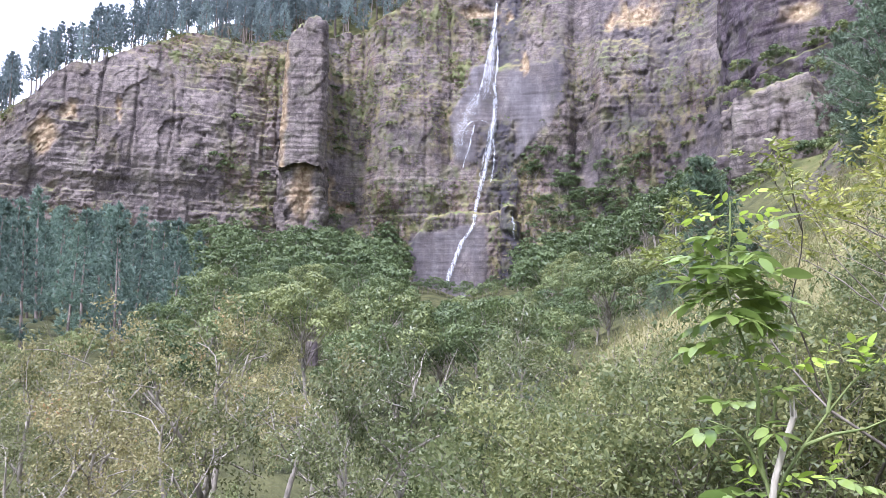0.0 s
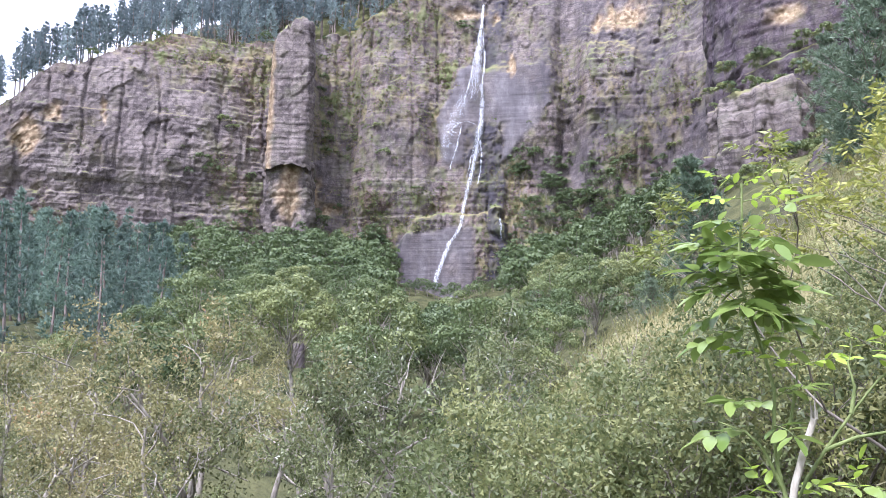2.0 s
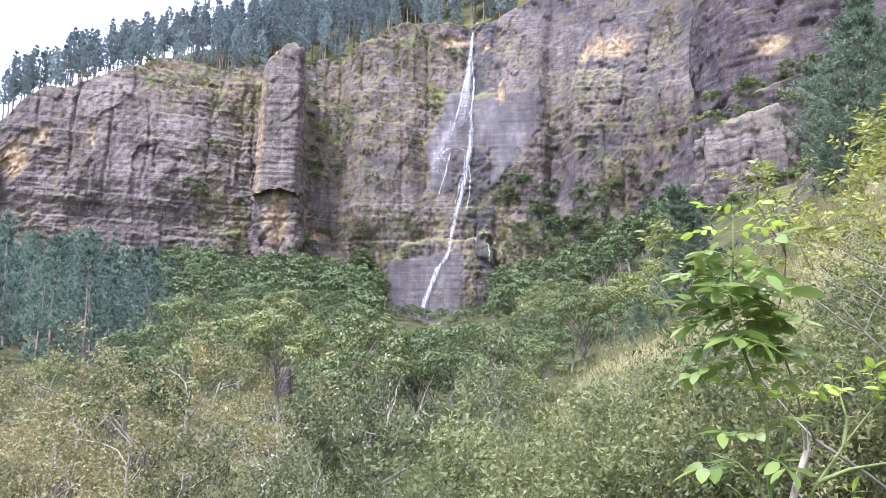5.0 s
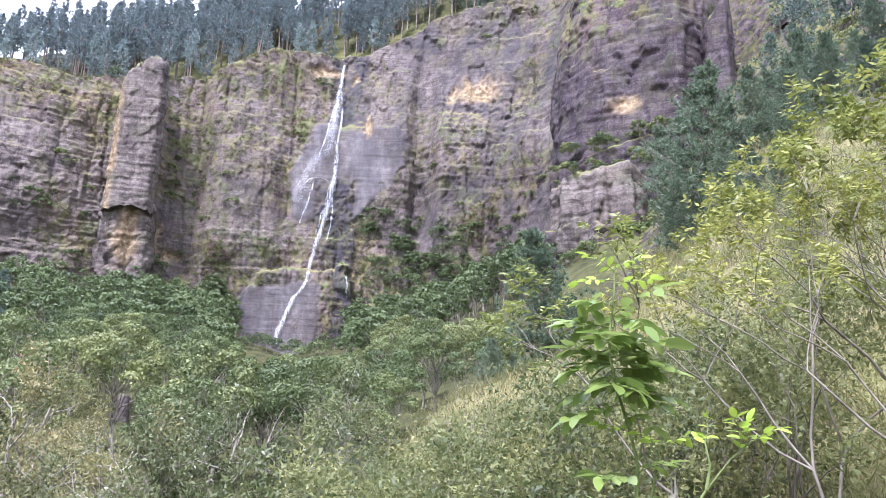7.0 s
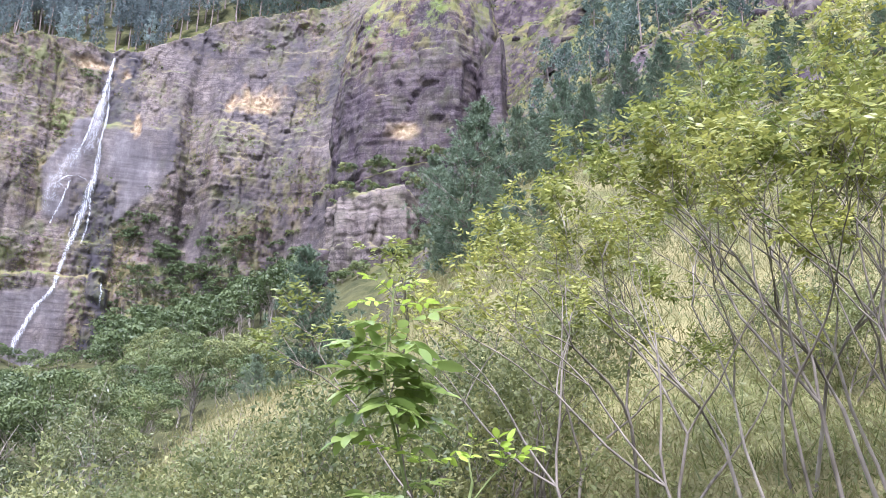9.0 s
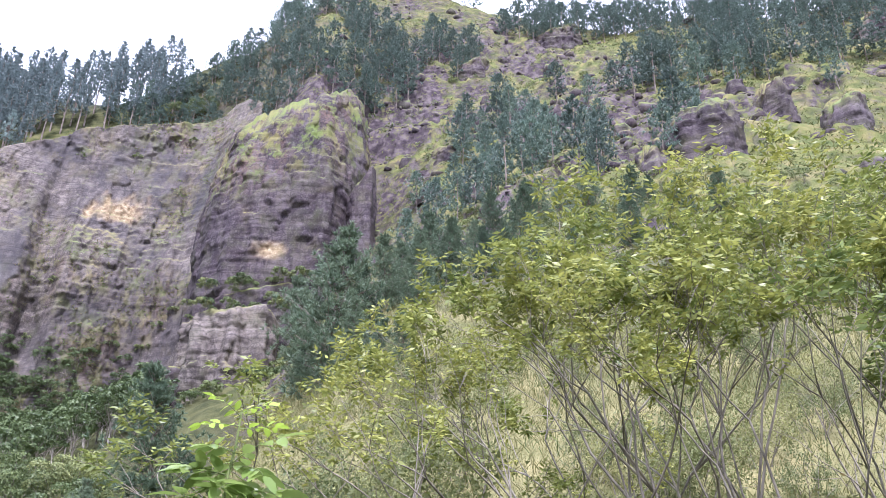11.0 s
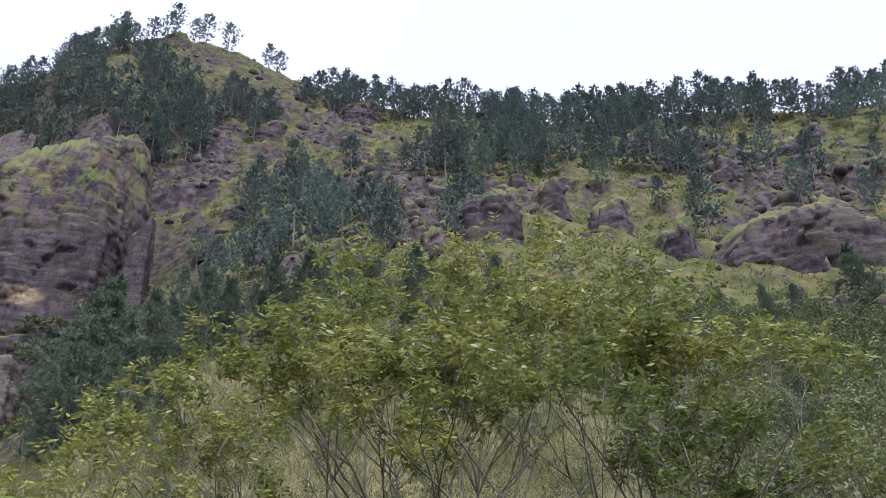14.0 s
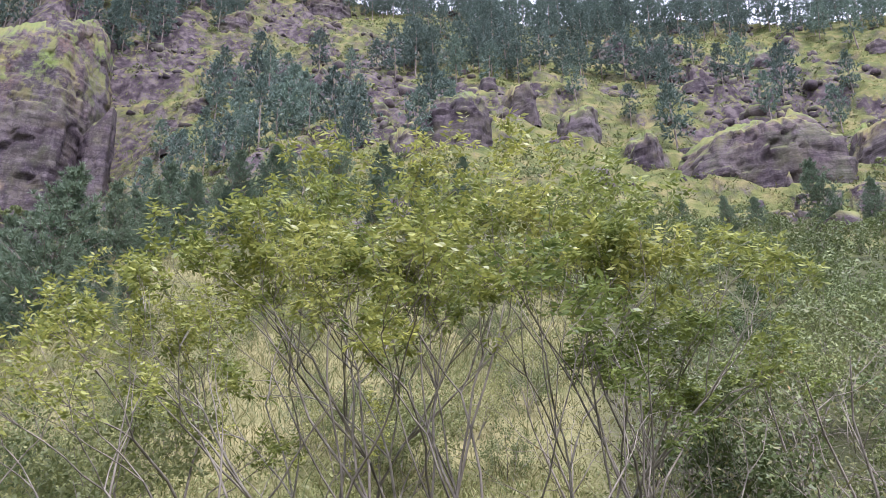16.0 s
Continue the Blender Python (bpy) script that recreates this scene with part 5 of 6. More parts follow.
places = scatter(rng, 10, 26, 350, 366, 36, 4.4) + scatter(rng, 12, 27, 330, 352, 34, 4.6) + [(a, r, rng.uniform(1.0, 1.35)) for a, r in scatter(rng, 24, 39, 350, 359, 10, 6)] + [(a, r, rng.uniform(0.9, 1.2)) for a, r in scatter(rng, 12, 24, 356, 368, 14, 6)] + scatter(rng, 33, 60, 140, 262, 34, 6, lambda a, r: vnoise(a / 3.2, r / 22, 0, 402) > 0.0) + scatter(rng, 33, 46, 150, 240, 12, 8) + scatter(rng, 66, 92, 190, 270, 16, 10) + scatter(rng, 58, 90, 284, 296, 24, 5)
plant(ridge, places, rng, 0.75, 1.25, 0.06)
joined("mountain_pines", ridge_kinds, scatter(rng, 41, 58, 314, 346, 52, 4.6) + scatter(rng, 57, 93, 292, 326, 96, 4.6) + scatter(rng, 20, 39, 270, 326, 66, 4.6, lambda a, r: vnoise(a / 2.6, r / 14, 0, 401) > -0.1 and abs(a - 29) / 11 + abs(r - 298) / 40 < 1) + scatter(rng, 48, 74, 232, 290, 50, 5.0, lambda a, r: vnoise(a / 3.0, r / 16, 0, 403) > -0.15), rng, 0.85, 1.4,
       "dense dark green pines along the mountain ridge", "pine wood", "", M_PINEBARK, M_PINE_RIDGE)
grove_kinds = [pine(240 + k, 18, 0.08, 4.6, 15, 6, 3, 14, 0.9, 0.15) for k in range(3)]
grove = [tree_thing("pine_tree", m, M_PINEBARK, M_PINE_GROVE, "dense bluish-green pine in the valley grove", "pine tree", "pines in the valley") for m in grove_kinds]
plant(grove, scatter(rng, -34, -18.2, 105, 255, 80, 5.6, lambda a, r: a < -20 or r < 215), rng, 0.8, 1.15)
young = [tree_thing("pine_tree", pine(260 + k, 9, 0.03, 3.5, 24, 8, 6, 22, 0.42, 0.055), M_PINEBARK, M_PINE_NEAR, "young bushy green pine on the grassy slope", "pine tree", "young pines on the slope") for k in range(3)]
young_at = [(17.6, 38, 0.76), (19.4, 47, 0.5), (27.8, 40, 1.0), (26.6, 49, 0.75), (30.6, 43, 0.5), (32.2, 52, 0.62), (29.6, 37, 0.42), (34.5, 50, 0.6), (31.4, 33, 0.3), (33.5, 36, 0.3), (36.5, 60, 0.7), (13.6, 33, 0.3),
            (15.0, 34, 0.22), (4.0, 60, 0.75), (42.0, 124, 1.5), (43.8, 128, 1.2), (47.3, 108, 1.3), (50.7, 112, 0.95), (52.0, 118, 0.6), (45.2, 100, 0.8), (40.5, 112, 1.2), (38.4, 104, 1.0), (36.8, 96, 0.8), (73.2, 98, 0.45), (76.5, 84, 0.5),
            (82.8, 104, 1.1), (78.5, 96, 0.7), (85.5, 108, 0.8), (70.8, 92, 0.35), (48.6, 84, 0.5), (39.6, 66, 0.55), (43.0, 72, 0.7), (46.4, 70, 0.5), (50.6, 78, 0.75), (54.0, 86, 0.8), (57.0, 94, 0.7), (41.4, 58, 0.3), (35.0, 72, 0.9), (33.6, 62, 0.6)]
plant(young, young_at, rng)

# ---------------------------------------------------------------- the wood under the cliff
forest_kinds = [clump_tree(300 + k, 11.5, 4.4, (14, 17, 20)[k % 3], 70, 0.50) for k in range(6)]
forest = [tree_thing("broadleaf_tree", clump_tree(310 + k, 11.5, 4.4, (17, 21, 25)[k % 3], 340, 0.25, 4), M_BARK, M_FOREST, "dense rounded green broad-leaved tree below the cliff", "tree", "wood under the cliff") for k in range(6)]
places = scatter(rng, -21, 17, 62, 306, 230, 5.6, lambda a, r: (a < 5 or r > 62 + (a - 5) * 4) and r < np.interp(a, FAR_AZ, FOOT_R) - 3 and not (-5.0 < a < 3.4 and r > 110))
near_wood = [p for p in places if p[1] < 190]
near_wood += [(a, r, rng.uniform(0.7, 1.0)) for a, r in scatter(rng, -34, -19, 70, 100, 8, 8)]
near_wood += [(15.2, 352, 1.1), (16.4, 350, 1.2), (17.4, 349, 1.1), (14.2, 353, 1.0)]
WOOD_TOP = ((-34, -21.5, -18.0, -14, -7, -4.5, 3.6, 5.5, 17), (3.2, 4.2, 7.8, 9.6, 9.2, 7.2, 7.3, 9.4, 10.0))
near_wood = [(p[0], p[1], float(np.clip((p[1] * up(np.interp(p[0], *WOOD_TOP)) - ground_z(p[0], p[1])) / 11.5, 0.3, 1.0)) * rng.uniform(0.75, 1.2)) if p[1] < 300 else p for p in near_wood]
plant(forest, near_wood, rng, 0.85, 1.45)
far_wood = [p for p in places if p[1] >= 190] + scatter(rng, -10.5, -4.6, 284, 306, 16, 4.5) + scatter(rng, 4.4, 15, 276, 303, 24, 4.8)
for k in range(112):
    # trees rooted on the talus, highest beside the fall
    if k < 84:
        a = rng.uniform(4.4, 14.8)
        e = rng.uniform(8.5, np.interp(a, (4.4, 8, 15), (16.8, 15.6, 14.0)))
    else:
        a, e = rng.uniform(-12.5, -4.4), rng.uniform(8.0, 11.4)
    far_wood.append((*cliff_at(a, e, -0.5), rng.uniform(0.6, 1.0)))
for a, r in scatter(rng, -5, 3.6, 112, 306, 60, 4.5, lambda a, r: ground_z(a, r) + 6 < r * up(7.4)):
    x, y = polar(a, r)
    far_wood.append((float(x), float(y), float(ground_z(a, r)) - 0.3, rng.uniform(0.35, 0.5)))
for k in range(26):
    a, r = -4.8 + 8.8 * k / 25 + rng.uniform(-0.1, 0.1), rng.uniform(272, 291)
    x, y = polar(a, r)
    far_wood.append((float(x), float(y), float(ground_z(a, r)) - 0.4, rng.uniform(0.4, 0.62)))
joined("cliff_foot_wood", forest_kinds, far_wood, rng, 0.85, 1.4, "dense mixed green wood climbing the foot of the cliff", "wood", "", M_BARK, M_FOREST)

# ---------------------------------------------------------------- bushes on ledges and slopes
bush = [tree_thing("shrub", clump_tree(340 + k, 2.6, 1.7, 11, 60, 0.25), M_DARKBARK, M_FOREST, "leafy green shrub growing on rock", "shrub", "shrubs on the rock") for k in range(3)]
on_cliff = ((1.0, 25.0, 1.9), (0.6, 25.4, 1.5), (-16.2, 18.2, 1.8), (-15.6, 17.8, 1.5), (-5.0, 16.6, 1.7), (-5.4, 18.6, 1.4), (-17.5, 15.4, 2.2), (-16.8, 14.8, 2.0), (-18.3, 14.6, 1.6), (-9.3, 18.6, 1.4), (-9.2, 20.0, 1.6),
            (-9.4, 21.6, 1.6), (-9.0, 17.4, 1.7), (-9.5, 23.0, 1.2), (-9.3, 24.2, 1.3), (-9.6, 20.8, 1.4), (-9.1, 16.6, 1.6), (-8.9, 19.2, 1.3), (-14.3, 16.4, 1.4), (-14.2, 14.8, 1.3), (12.5, 16.0, 1.6), (13.6, 16.6, 1.8), (14.6, 15.6, 2.0), (15.6, 16.6, 1.8), (11.2, 17.6, 1.3), (9.4, 20.2, 1.3),
            (8.6, 16.4, 1.5), (7.6, 15.6, 1.7), (6.6, 15.0, 1.8), (16.4, 18.2, 1.6), (17.2, 19.4, 1.5), (10.4, 15.0, 1.8), (-0.5, 21.5, 1.0), (-2.6, 14.4, 1.2), (4.8, 15.6, 1.4), (5.6, 16.6, 1.2), (-6.6, 15.4, 1.5), (-13.6, 25.0, 1.6),
            (-25.0, 22.2, 1.5), (-21.0, 23.6, 1.2), (16.8, 30.6, 1.6), (13.0, 29.0, 1.4), (-12.4, 12.6, 2.0), (-10.0, 12.4, 1.8), (-8.0, 12.8, 1.7), (-14.6, 12.0, 1.8))
for k, (a, e, s) in enumerate(on_cliff):
    p = cliff_at(a, e, -0.3)
    m = Matrix.LocRotScale(Vector(p), Euler((0, 0, k * 1.7)), (s, s, s))
    ob = copy_thing(bush[k % 3], m)
    ob.scale = (s, s, s)
for k in range(34):
    # dark bushes on the ledge and on the bluff's top
    if k < 22:
        a, r = rng.uniform(19.0, 26.4), rng.uniform(217.5, 225)
        z = np.interp(a, (20, 25), (86, 91)) + 0.3
    else:
        a, r = rng.uniform(17.8, 24.6), rng.uniform(204, 216)
        z = np.interp(a, (18, 24), (74, 78)) + 0.3
    x, y = polar(a, r)
    s = rng.uniform(0.7, 1.7)
    ob = copy_thing(bush[k % 3], Matrix.LocRotScale((float(x), float(y), float(z)), Euler((0, 0, k * 2.1)), (s, s, s)))
    ob.scale = (s, s, s)
plant(bush, scatter(rng, 18, 27, 190, 204, 22, 2.5), rng, 0.8, 1.8)

bush_kinds = [clump_tree(350 + k, 2.5, 1.5, 8, 34, 0.28) for k in range(4)]
joined("hillside_scrub", bush_kinds, scatter(rng, 31, 93, 100, 330, 300, 3.2) + scatter(rng, 29, 52, 105, 330, 240, 2.8) + scatter(rng, 15, 31, 330, 356, 40, 4), rng, 0.4, 1.3, "low dark green scrub scattered over the mountainside", "scrub", "", M_DARKBARK, M_FOREST)

slope_kinds = [clump_tree(356 + k, 1.9, 1.3, 9, 50, 0.17) for k in range(3)]
joined("slope_scrub", slope_kinds, scatter(rng, 27, 93, 48, 135, 330, 2.2), rng, 0.6, 1.3, "low olive scrub on the grassy slope", "scrub", "", M_DARKBARK, M_BRUSH)


def scrub_on_cliff():
    """Scrub rooted on the ledges and along the foot of the cliff, joined."""
    tries = np.random.default_rng(64)
    el = np.degrees(np.arctan2(cz, np.hypot(cx, cy)))
    low = soft(el, 10, 18.5, 1.5) * (soft(ca, 4.4, 18, 1) + soft(ca, -9.6, -4, 1) * 0.7 + soft(ca, -20, -13, 1) * 0.6)
    want = (0.0007 + 0.010 * low) * (0.2 + cm["veg"]) * (1 - cm["slab"]) * (cv < 0.93)
    rows, cols = np.nonzero(tries.uniform(size=cx.shape) < want)
    wv, wf, lv, n = [], [], [], 0
    for i, j in zip(rows, cols):
        wood, leaves = bush_kinds[int(tries.integers(4))]
        s, t = tries.uniform(0.35, 1.25), tries.uniform(0, 6.283)
        turn = np.array([[math.cos(t), -math.sin(t), 0], [math.sin(t), math.cos(t), 0], [0, 0, 1]]) * s
        foot = np.array([cx[i, j], cy[i, j], cz[i, j]])
        v = np.concatenate(wood.v) @ turn.T + foot
        wv.append(v)
        wf.append(np.concatenate(wood.f) + n)
        n += len(v)
        lv.append(leaves @ turn.T + foot)
    ob = tagged(new("cliff_scrub"), "green and olive scrub rooted in the cliff ledges", "scrub", "", "stuff")
    part("branches", mesh_of("cliff_scrub_wood", np.concatenate(wv), [np.concatenate(wf)], M_DARKBARK), ob)["kind"] = "stuff"
    part("leaves", leaf_mesh("cliff_scrub_leaves", np.concatenate(lv), M_BRUSH), ob)["kind"] = "stuff"


scrub_on_cliff()

# ---------------------------------------------------------------- trees and brush of the valley, close by
rng = np.random.default_rng(21)
olive = [tree_thing("broadleaf_tree", broad_tree(400 + k, 8.0, 3.8, 1, 0.34, 7, 3, 2, 84, 0.14, 0.42, 0.5, 0.019, 0.06, 0.26, 0.19, bare=0.15), M_BARK, M_OLIVE, "open-crowned tree with pale trunk and olive, partly browned leaves", "tree", "trees of the valley", "sparse olive-green leaves") for k in range(3)]
CANOPY = ((-36, -28.7, -25.6, -23, -20.8, -18, -15.5, -11.6, -7.8, -3.9, -0.4, 3.1, 5.8, 9.6, 12.8), (4.0, 4.2, 4.7, 5.7, 7.2, 7.8, 7.4, 5.2, 4.7, 6.7, 8.2, 6.4, 5.0, 1.8, -0.8))


def crowned(places, drop=0.0):
    """Adds to each (degrees, metres) the scale at which an 8 m tree reaches the canopy's outline, less drop degrees."""
    return [(a, r, float(np.clip((r * up(np.interp(a, *CANOPY) - drop) - ground_z(a, r)) / 8.2, 0.45, 1.6))) for a, r in places]


olive_at = crowned([(-29.0, 27), (-25.8, 30), (-23.0, 27), (-20.6, 31), (-17.8, 33), (-15.2, 29), (-12.6, 30), (-33, 27)], 0.2) + crowned([(-30.0, 21), (-24.6, 22), (-18.2, 22)], 4.2) \
    + crowned([(-31.0, 40), (-22.0, 42), (-27.5, 50), (-16.5, 46), (-10.0, 40)], 0.6)
plant(olive, olive_at, rng, lean=0.05)
glossy = [tree_thing("broadleaf_tree", broad_tree(420 + k, 8.0, 4.4, 1, 0.28, 8, 3, 2, 90, 0.165, 0.36, 1.0, 0.020, 0.05, 0.26, 0.20, bare=0.1), M_BARK, M_DARKLEAF, "spreading tree with dark branches and drooping glossy leaves", "tree", "trees of the valley", "drooping grey-green leaves") for k in range(3)]
glossy_at = crowned([(-8.6, 27), (-3.6, 26), (0.6, 27), (4.2, 27)], 0.1) + crowned([(-6.2, 19), (2.8, 19.5)], 4.2)
plant(glossy, glossy_at, rng, lean=0.04)
brush = [tree_thing("shrub", broad_tree(440 + k, 3.2, 2.0, 3, 0.22, 4, 4, 3, 22, 0.09, 0.48, 0.2, 0.010, 0.06, 0.2, 0.11, corners=3), M_DARKBARK, M_BRUSH, "tangled olive-green bush with thin bare twigs", "shrub", "brush of the valley") for k in range(4)]
places = [(a, r, rng.uniform(0.4, 0.8)) for a, r in scatter(rng, -33, 6, 15, 24, 12, 2.8)]
for a, r in scatter(rng, 6, 34, 10.5, 18.5, 70, 1.1) + scatter(rng, 20, 36, 18.5, 30, 30, 1.6):
    top = np.interp(a, (5, 8, 14, 20, 26, 31), (1.2, 0.2, 2.4, 6.0, 10.5, 13.0)) + rng.uniform(-3.0, 1.0)
    places.append((a, r, float(np.clip((r * up(top) - ground_z(a, r)) / 3.3, 0.25, 1.3))))
places += [(a, r, rng.uniform(0.35, 0.7)) for a, r in scatter(rng, 31, 62, 16, 34, 30, 2.2)] + [(48.8, 16, 0.6), (50.4, 17, 0.8), (51.6, 15, 0.7), (53.0, 16, 0.7)]
for a, r in scatter(rng, 5.5, 24, 10.5, 22, 62, 1.0):
    top = np.interp(a, (5, 8, 12, 16, 20, 24), (1.8, 1.2, 2.6, 4.2, 6.2, 9.0)) - rng.uniform(0.0, 2.6)
    places.append((a, r, float(np.clip((r * up(top) - ground_z(a, r)) / 3.0, 0.25, 1.2))))
plant(brush, places, rng, 0.7, 1.2)
joined("valley_brush", [broad_tree(446 + k, 3.2, 2.0, 3, 0.22, 4, 4, 3, 9, 0.16, 0.5, 0.2, 0.010, 0.06, 0.2, 0.13, corners=3) for k in range(2)], scatter(rng, -36, 4, 40, 80, 56, 3.6), rng, 0.5, 1.0, "tangled green brush between the valley trees", "brush", "", M_DARKBARK, M_FOREST)
thicket = [tree_thing("shrub", broad_tree(450 + k, 3.4, 2.2, 3, 0.15, 5, 4, 3, 20, 0.13, 0.5, 0.2, 0.010, 0.06, 0.2, 0.14, corners=3), M_BARK, M_FOREST, "dense dark green shrub in the thicket", "shrub", "thicket beside the slope") for k in range(3)]
plant(thicket, [(a, r, rng.uniform(0.45, 1.0)) for a, r in scatter(rng, 72, 95, 12, 34, 44, 2.1)] + [(a, r, rng.uniform(0.3, 0.5)) for a, r in scatter(rng, 74, 94, 9.5, 12, 8, 1.4)], rng)
joined("far_thicket", [broad_tree(455 + k, 3.2, 2.1, 3, 0.15, 4, 3, 3, 12, 0.19, 0.5, 0.2, 0.010, 0.06, 0.2, 0.14, corners=3) for k in range(2)], scatter(rng, 62, 95, 34, 72, 60, 2.6), rng, 0.5, 1.1, "dark green thicket over the side of the slope", "thicket", "", M_BARK, M_FOREST)
bare = [tree_thing("shrub", broad_tree(460 + k, 3.6, 1.6, 4, 0.2, 5, 4, 3, 8, 0.08, 0.35, 0.1, 0.008, 0.09, 0.16, 0.12, 0, 0.6), M_DEADWOOD, M_OLIVE, "half-dead bush of pale bare branches with few leaves", "shrub", "brush of the valley") for k in range(2)]
plant(bare, [(-29, 24), (-21, 24), (-16.5, 25), (9.0, 16), (11.5, 18), (6.0, 15), (-10, 22), (70, 12), (76, 13), (80, 14), (84, 12), (73, 16), (66, 13), (88, 15)], rng, 0.9, 1.35)

# thin feathery trees on the slope beside the path
SLENDER_TOP = ((26, 30, 35, 42, 47, 53.7, 58, 63, 67, 72.7, 77), (21.0, 24.5, 26.5, 27.5, 27.5, 31.0, 30.0, 29.5, 26.0, 24.5, 19.0))


def slender(places):
    """Adds the scale at which a slender tree reaches its place in the row's outline."""
    return [(a, r, float((r * up(np.interp(a, *SLENDER_TOP)) - ground_z(a, r)) / 6.8)) for a, r in places]


slim = [tree_thing("slender_tree", forked_tree(480 + k, 5.0, (1, 1, 2, 1, 2)[k], 5, (4, 4, 3, 4, 3)[k], 3, 0.105, 0.36, 0.0060), (M_TWIG, M_DARKBARK, M_BARK, M_TWIG, M_DARKBARK)[k], M_FRESH,
                   "slender many-stemmed tree with pale bark and feathery yellow-green leaves", "tree", "slender trees beside the path", "sparse feathery leaves")
        for k in range(5)]
plant(slim, slender([(41.6, 8.8), (46.6, 9.6), (51.0, 8.8), (53.8, 10.2), (56.4, 8.8), (59.4, 10.0), (62.0, 9.0), (64.8, 10.2), (67.6, 9.0), (70.4, 8.6), (73.6, 9.6), (49.0, 11.6)]), rng, lean=0.06)
sparse = [tree_thing("slender_tree", forked_tree(500 + k, 5.0, (2, 1, 2)[k], 4, 4, 3, 0.095, 0.34, 0.0058), M_TWIG, M_FRESH, "leaning grey-barked tree with bare forked branches and few leaves", "tree", "slender trees beside the path", "few yellow-green leaves")
          for k in range(3)]
plant(sparse, slender([(36.2, 7.8), (33.0, 9.2), (39.6, 10.0), (44.6, 7.6), (54.4, 7.6)]), rng, lean=0.06)

herb = [tree_thing("leafy_herb", forked_tree(520 + k, 1.5, 4, 3, 6, 4, 0.075, 0.36, 0.006), M_STEM, M_SAPLING, "fresh green leafy herb beside the path", "plant", "herbs beside the path") for k in range(2)]
plant(herb, [(46.2, 4.4, 1.0), (49.0, 4.2, 0.95), (51.8, 4.6, 1.05), (54.0, 4.3, 0.9), (44.2, 5.0, 0.9)], rng)


# ---------------------------------------------------------------- the sapling in reach of the camera
def at(az, el, r):
    x, y = polar(az - 0.15, r)
    return np.array([float(x), float(y), r * up(el + 0.7)])


def compound_leaf(rng, base, way, length, pairs, size, hang):
    """Stalk points and leaflet quads, each leaflet bent along its midrib."""
    pts = bent(rng, base, way, length, 5, 0.08, -hang)
    vs = []
    for i in range(pairs):
        p, d = along(pts, 0.25 + 0.75 * i / max(1, pairs - 1))
        flat = unit(np.cross(d, np.array([0, 0, 1.0]) + rng.normal(size=3) * 0.2))
        for sgn in (-1, 1):
            out = unit(flat * sgn + d * 0.45 + np.array([0, 0, rng.uniform(-0.25, 0.15)]))
            vs.append((p, out, size * rng.uniform(0.8, 1.15)))
    p, d = along(pts, 1.0)
    vs.append((p, d, size * 1.1))
    return pts, vs


def blades(name, leaflets, slim, material, parent, rng, label=""):
    """Rounded leaflets of eight-sided outline with a folded midrib."""
    v, f = [], []
    for p, d, s in leaflets:
        up_way = np.array([0, 0, 1.0]) + rng.normal(size=3) * 0.35
        side = unit(np.cross(d, up_way))
        nrm = np.cross(side, d)
        k = len(v)
        for t, w in ((0.05, 0.0), (0.25, 0.8), (0.55, 1.0), (0.82, 0.62), (1.0, 0.0)):
            mid = p + d * s * t - nrm * s * 0.16 * t * t
            if w == 0:
                v.append(mid)
            else:
                lift = nrm * s * slim * 0.10 * w
                v += [mid - side * s * slim * w / 2 + lift, mid, mid + side * s * slim * w / 2 + lift]
        f += [(k, k + 1, k + 2), (k, k + 2, k + 3), (k + 10, k + 8, k + 7), (k + 10, k + 9, k + 8)]
        for q in (1, 4):
            f += [(k + q, k + q + 3, k + q + 4), (k + q, k + q + 4, k + q + 1), (k + q + 1, k + q + 4, k + q + 5), (k + q + 1, k + q + 5, k + q + 2)]
    part(name, mesh_of(name, np.array(v), [np.array(f)], material, smooth=True), parent, label)


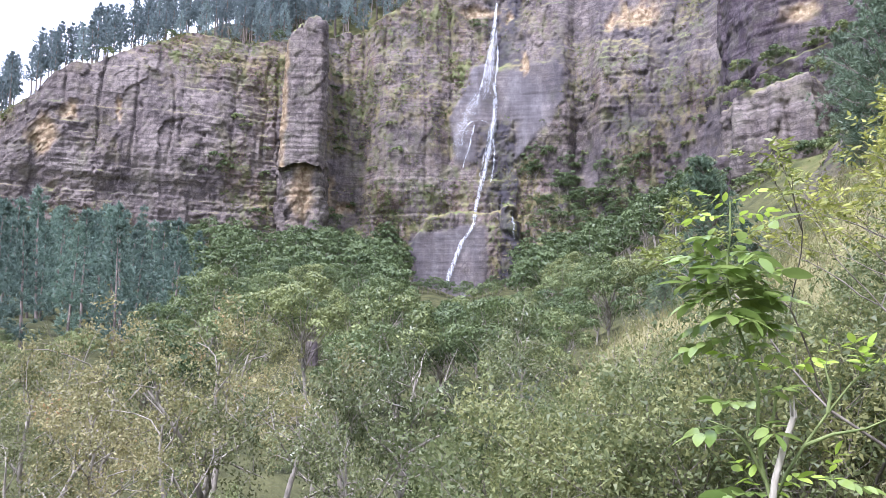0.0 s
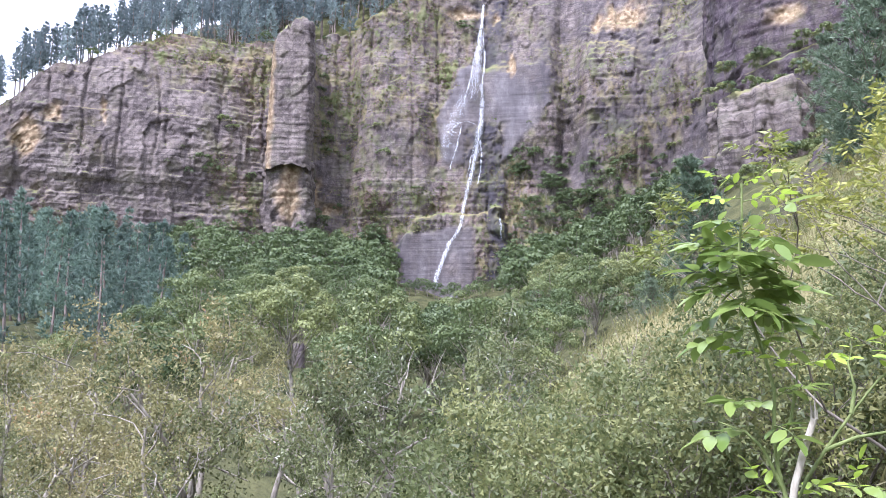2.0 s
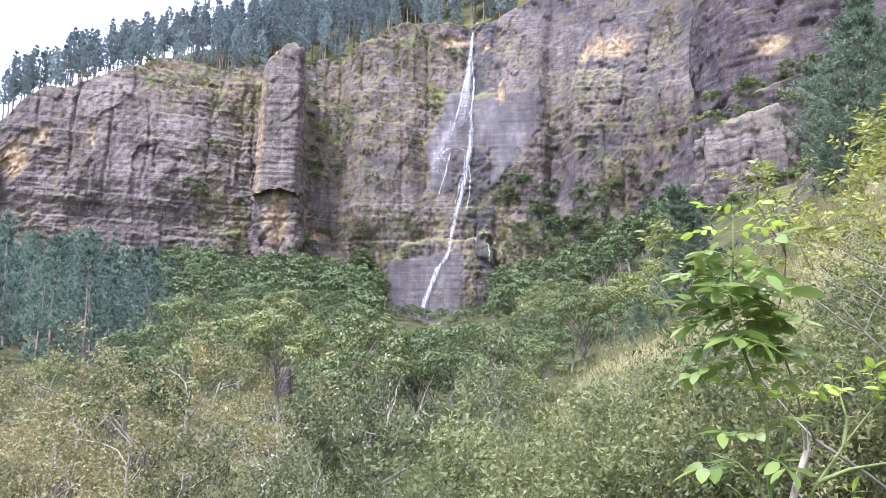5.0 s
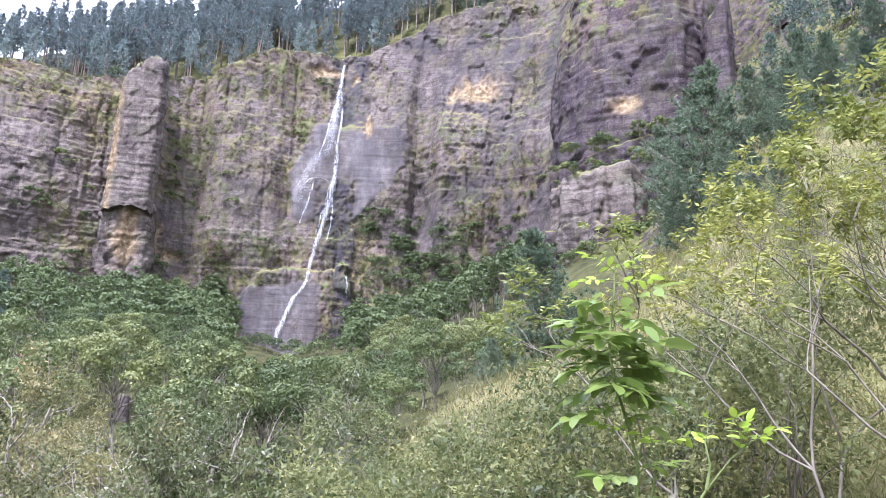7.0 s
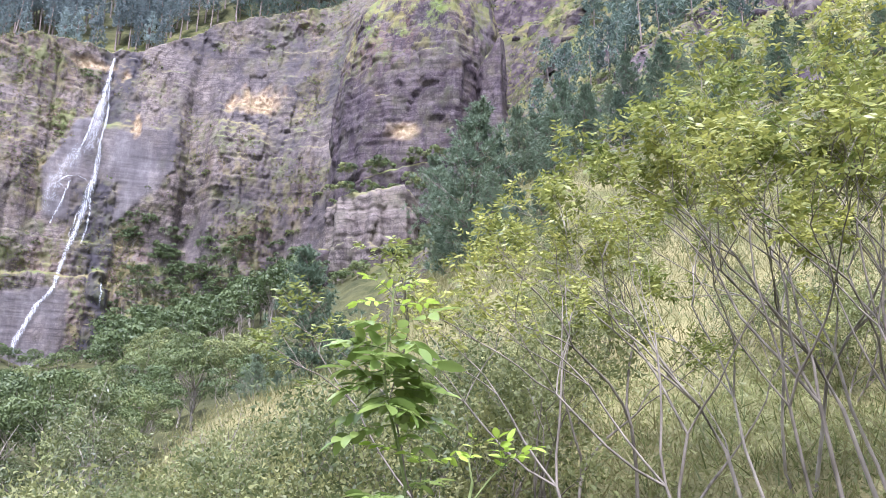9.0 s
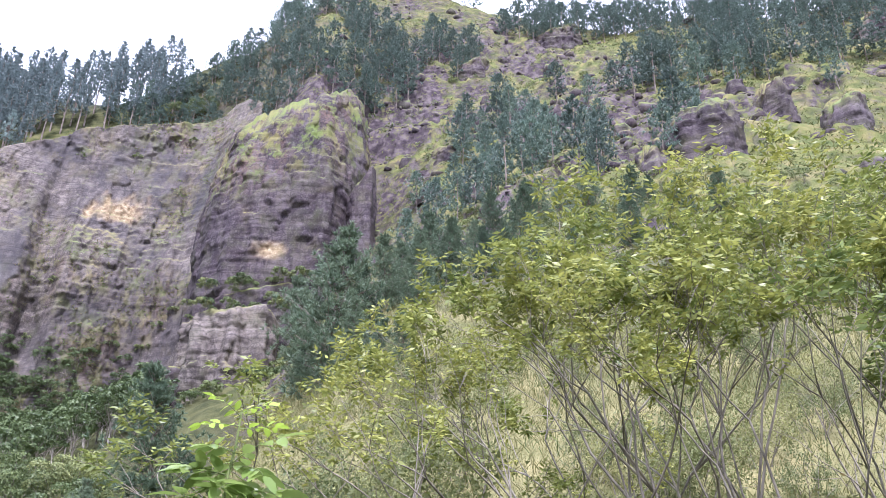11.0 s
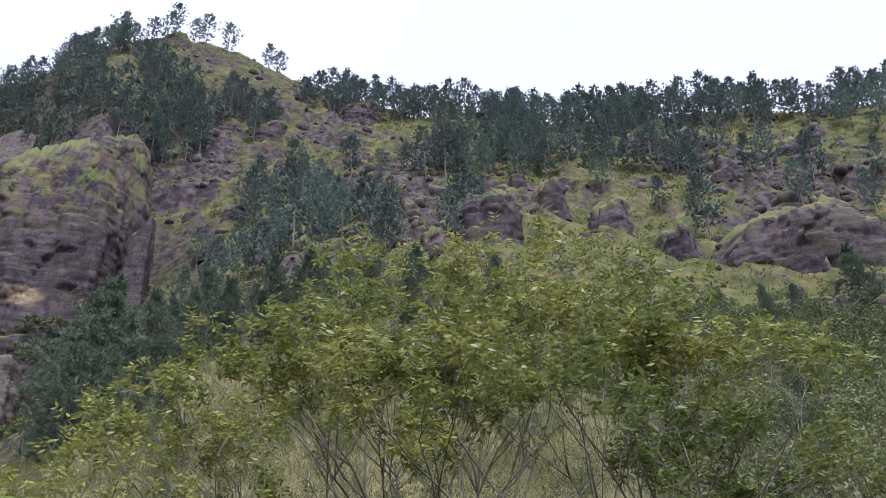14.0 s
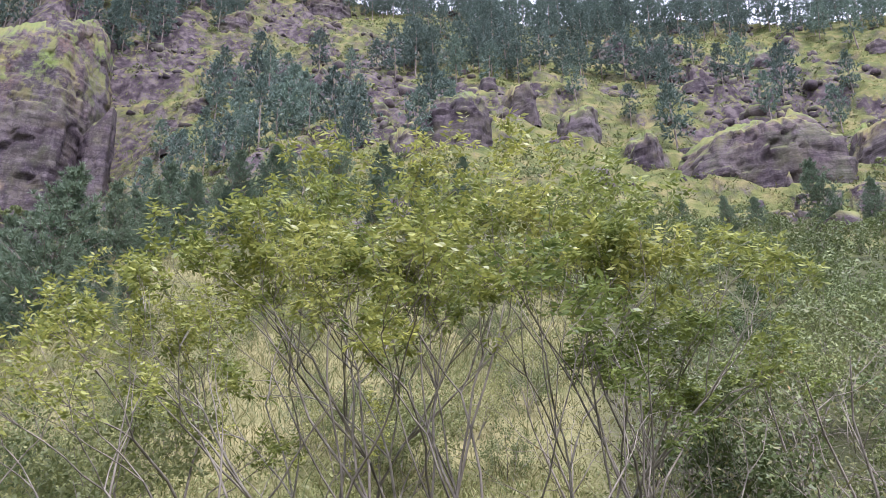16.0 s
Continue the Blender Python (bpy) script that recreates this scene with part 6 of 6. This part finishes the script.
def sapling():
    rng = np.random.default_rng(31)
    R = 2.3
    root = tagged(new("sapling"), "bright green sapling with feathered leaves and a pale broken stem", "sapling")
    x, y = polar(22.0, R)
    foot = np.array([float(x), float(y), float(ground_z(22.0, R)) - 0.05])
    line = [(21.6, -7.5), (21.0, -4.6), (20.9, -2.4), (21.1, 0.2), (20.6, 2.6), (19.9, 5.0), (19.4, 7.4), (19.5, 9.4), (19.8, 11.4), (19.9, 13.6)]
    stem_pts = np.array([foot + (at(21.6, -7.5, R) - foot) * k / 6 for k in range(6)] + [at(a, e, R) for a, e in line])
    wood = Wood()
    wood.limb(stem_pts, 0.0075, 0.003, 7)
    for side in ([(21.6, -7.5), (22.6, -5.2), (23.8, -3.4), (25.4, -1.2), (27.0, 0.8), (28.4, 2.0)], [(21.3, -6.0), (20.2, -3.4), (19.2, -2.4), (17.6, -1.8)], [(23.8, -3.4), (25.6, -2.6), (27.6, -2.2), (29.2, -1.4)],
                 [(21.0, -4.0), (22.0, -1.4), (22.4, 0.6), (22.6, 1.8)], [(25.4, -1.2), (25.7, 0.4), (25.4, 2.0)]):
        wood.limb(np.array([at(a, e, R) for a, e in side]), 0.006, 0.002, 5)
    part("stem", wood.mesh("sapling_stem", M_STEM), root)
    broken = Wood()
    broken.limb(np.array([at(21.2, -9.5, R - 0.05), at(21.9, -5.6, R - 0.05), at(22.6, -3.4, R - 0.05), at(23.3, -1.5, R - 0.05)]), 0.0105, 0.0085, 8)
    tip = at(23.3, -1.5, R - 0.05)
    for k in range(4):
        a = k * 1.6
        broken.limb(np.array([tip + np.array([math.cos(a), math.sin(a), -0.5]) * 0.006, tip + np.array([math.cos(a) * 0.008, math.sin(a) * 0.008, 0.02 + 0.012 * k])]), 0.004, 0.0008, 4)
    part("broken_stem", broken.mesh("broken_stem", M_PEELED), root, "pale peeled stub of a broken stem")
    stalks, grown, young_l = Wood(), [], []
    # leaf: start (degrees, elevation), heading across, along the view and up, length, pairs, leaflet size
    for a, e, dx, dy, dz, length, pairs, size in (
            (19.6, 7.6, -1, -0.2, 0.05, 0.20, 5, 0.075), (19.5, 8.4, 1, -0.3, 0.25, 0.22, 5, 0.075), (19.7, 9.2, -0.8, 0.4, 0.4, 0.20, 5, 0.07), (19.6, 6.6, 0.8, -0.7, 0.05, 0.19, 5, 0.08),
            (19.8, 6.0, -0.5, -0.9, -0.1, 0.18, 4, 0.075), (19.9, 5.4, 1, 0.1, -0.12, 0.20, 4, 0.07), (20.2, 4.2, -1, 0.2, -0.05, 0.24, 6, 0.06), (20.4, 3.6, 0.9, 0.3, -0.2, 0.14, 2, 0.06),
            (19.7, 10.2, 0.7, -0.4, 0.75, 0.22, 3, 0.075), (19.8, 10.8, -0.9, -0.2, 0.3, 0.15, 4, 0.05), (19.6, 7.0, 0.3, 0.9, 0.1, 0.18, 4, 0.075), (19.5, 8.0, -0.4, -0.9, 0.3, 0.18, 4, 0.075),
            (19.4, 7.2, 0.6, 0.6, 0.35, 0.19, 5, 0.075), (21.0, -0.6, -0.9, -0.3, 0.15, 0.20, 5, 0.06), (21.1, -0.2, 0.6, -0.5, 0.3, 0.15, 4, 0.055), (19.2, -2.4, -1, -0.2, 0.1, 0.14, 3, 0.075),
            (20.9, -2.0, 0.2, -0.9, -0.1, 0.14, 3, 0.065), (21.2, -6.6, -0.8, -0.4, 0.2, 0.18, 4, 0.075), (24.2, -5.5, 0.7, -0.3, 0.1, 0.2, 4, 0.06)):
        pts, ls = compound_leaf(rng, at(a, e, R), (dx, dy, dz), length * 0.62, pairs, size * 1.15, 0.05)
        stalks.limb(pts, 0.0018, 0.0008, 4)
        grown += ls
    for k in range(12):
        e = 5.0 + 5.4 * k / 11
        turn = k * 2.4
        pts, ls = compound_leaf(rng, at(float(np.interp(e, (2.6, 5.0, 7.4, 9.4, 11.4), (20.6, 19.9, 19.4, 19.5, 19.8))), e, R), (math.cos(turn), math.sin(turn), 0.10), 0.12, 5, 0.068, 0.10)
        stalks.limb(pts, 0.0016, 0.0008, 4)
        grown += ls
    for a, e, dx, dz, length, pairs, size in ((19.9, 13.2, -0.6, 0.5, 0.09, 4, 0.035), (19.9, 13.4, 0.6, 0.6, 0.09, 4, 0.038), (19.9, 12.6, -1, 0.1, 0.12, 4, 0.04), (19.9, 12.4, 0.9, 0.2, 0.10, 4, 0.042), (20.6, 2.4, -0.6, 0.3, 0.09, 4, 0.04),
                                              (20.6, 2.6, 0.3, 0.5, 0.08, 3, 0.04), (22.5, 1.4, -0.5, 0.4, 0.09, 4, 0.042), (22.6, 1.6, 0.7, 0.4, 0.09, 4, 0.042), (28.0, 1.6, -0.5, 0.5, 0.09, 4, 0.042), (28.2, 1.8, 0.5, 0.3, 0.1, 4, 0.045),
                                              (27.4, 1.0, 0.2, 0.8, 0.09, 4, 0.045), (25.4, 1.8, 0.3, 0.7, 0.07, 3, 0.03), (21.2, -6.8, 0.5, 0.4, 0.1, 4, 0.05), (21.0, -6.6, -0.3, 0.6, 0.1, 4, 0.05), (25.0, -6.2, 0.3, 0.7, 0.1, 4, 0.045)):
        pts, ls = compound_leaf(rng, at(a, e, R), (dx, rng.uniform(-0.5, 0.3), dz), length, pairs, size, 0.05)
        stalks.limb(pts, 0.0014, 0.0006, 4)
        young_l += ls
    part("leaf_stalk", stalks.mesh("leaf_stalk", M_STEM), root)["kind"] = "stuff"
    blades("leaves", grown, 0.42, M_SAPLING, root, rng)
    blades("young_leaves", young_l, 0.45, M_YOUNG, root, rng, "pale yellow-green young leaves")


sapling()
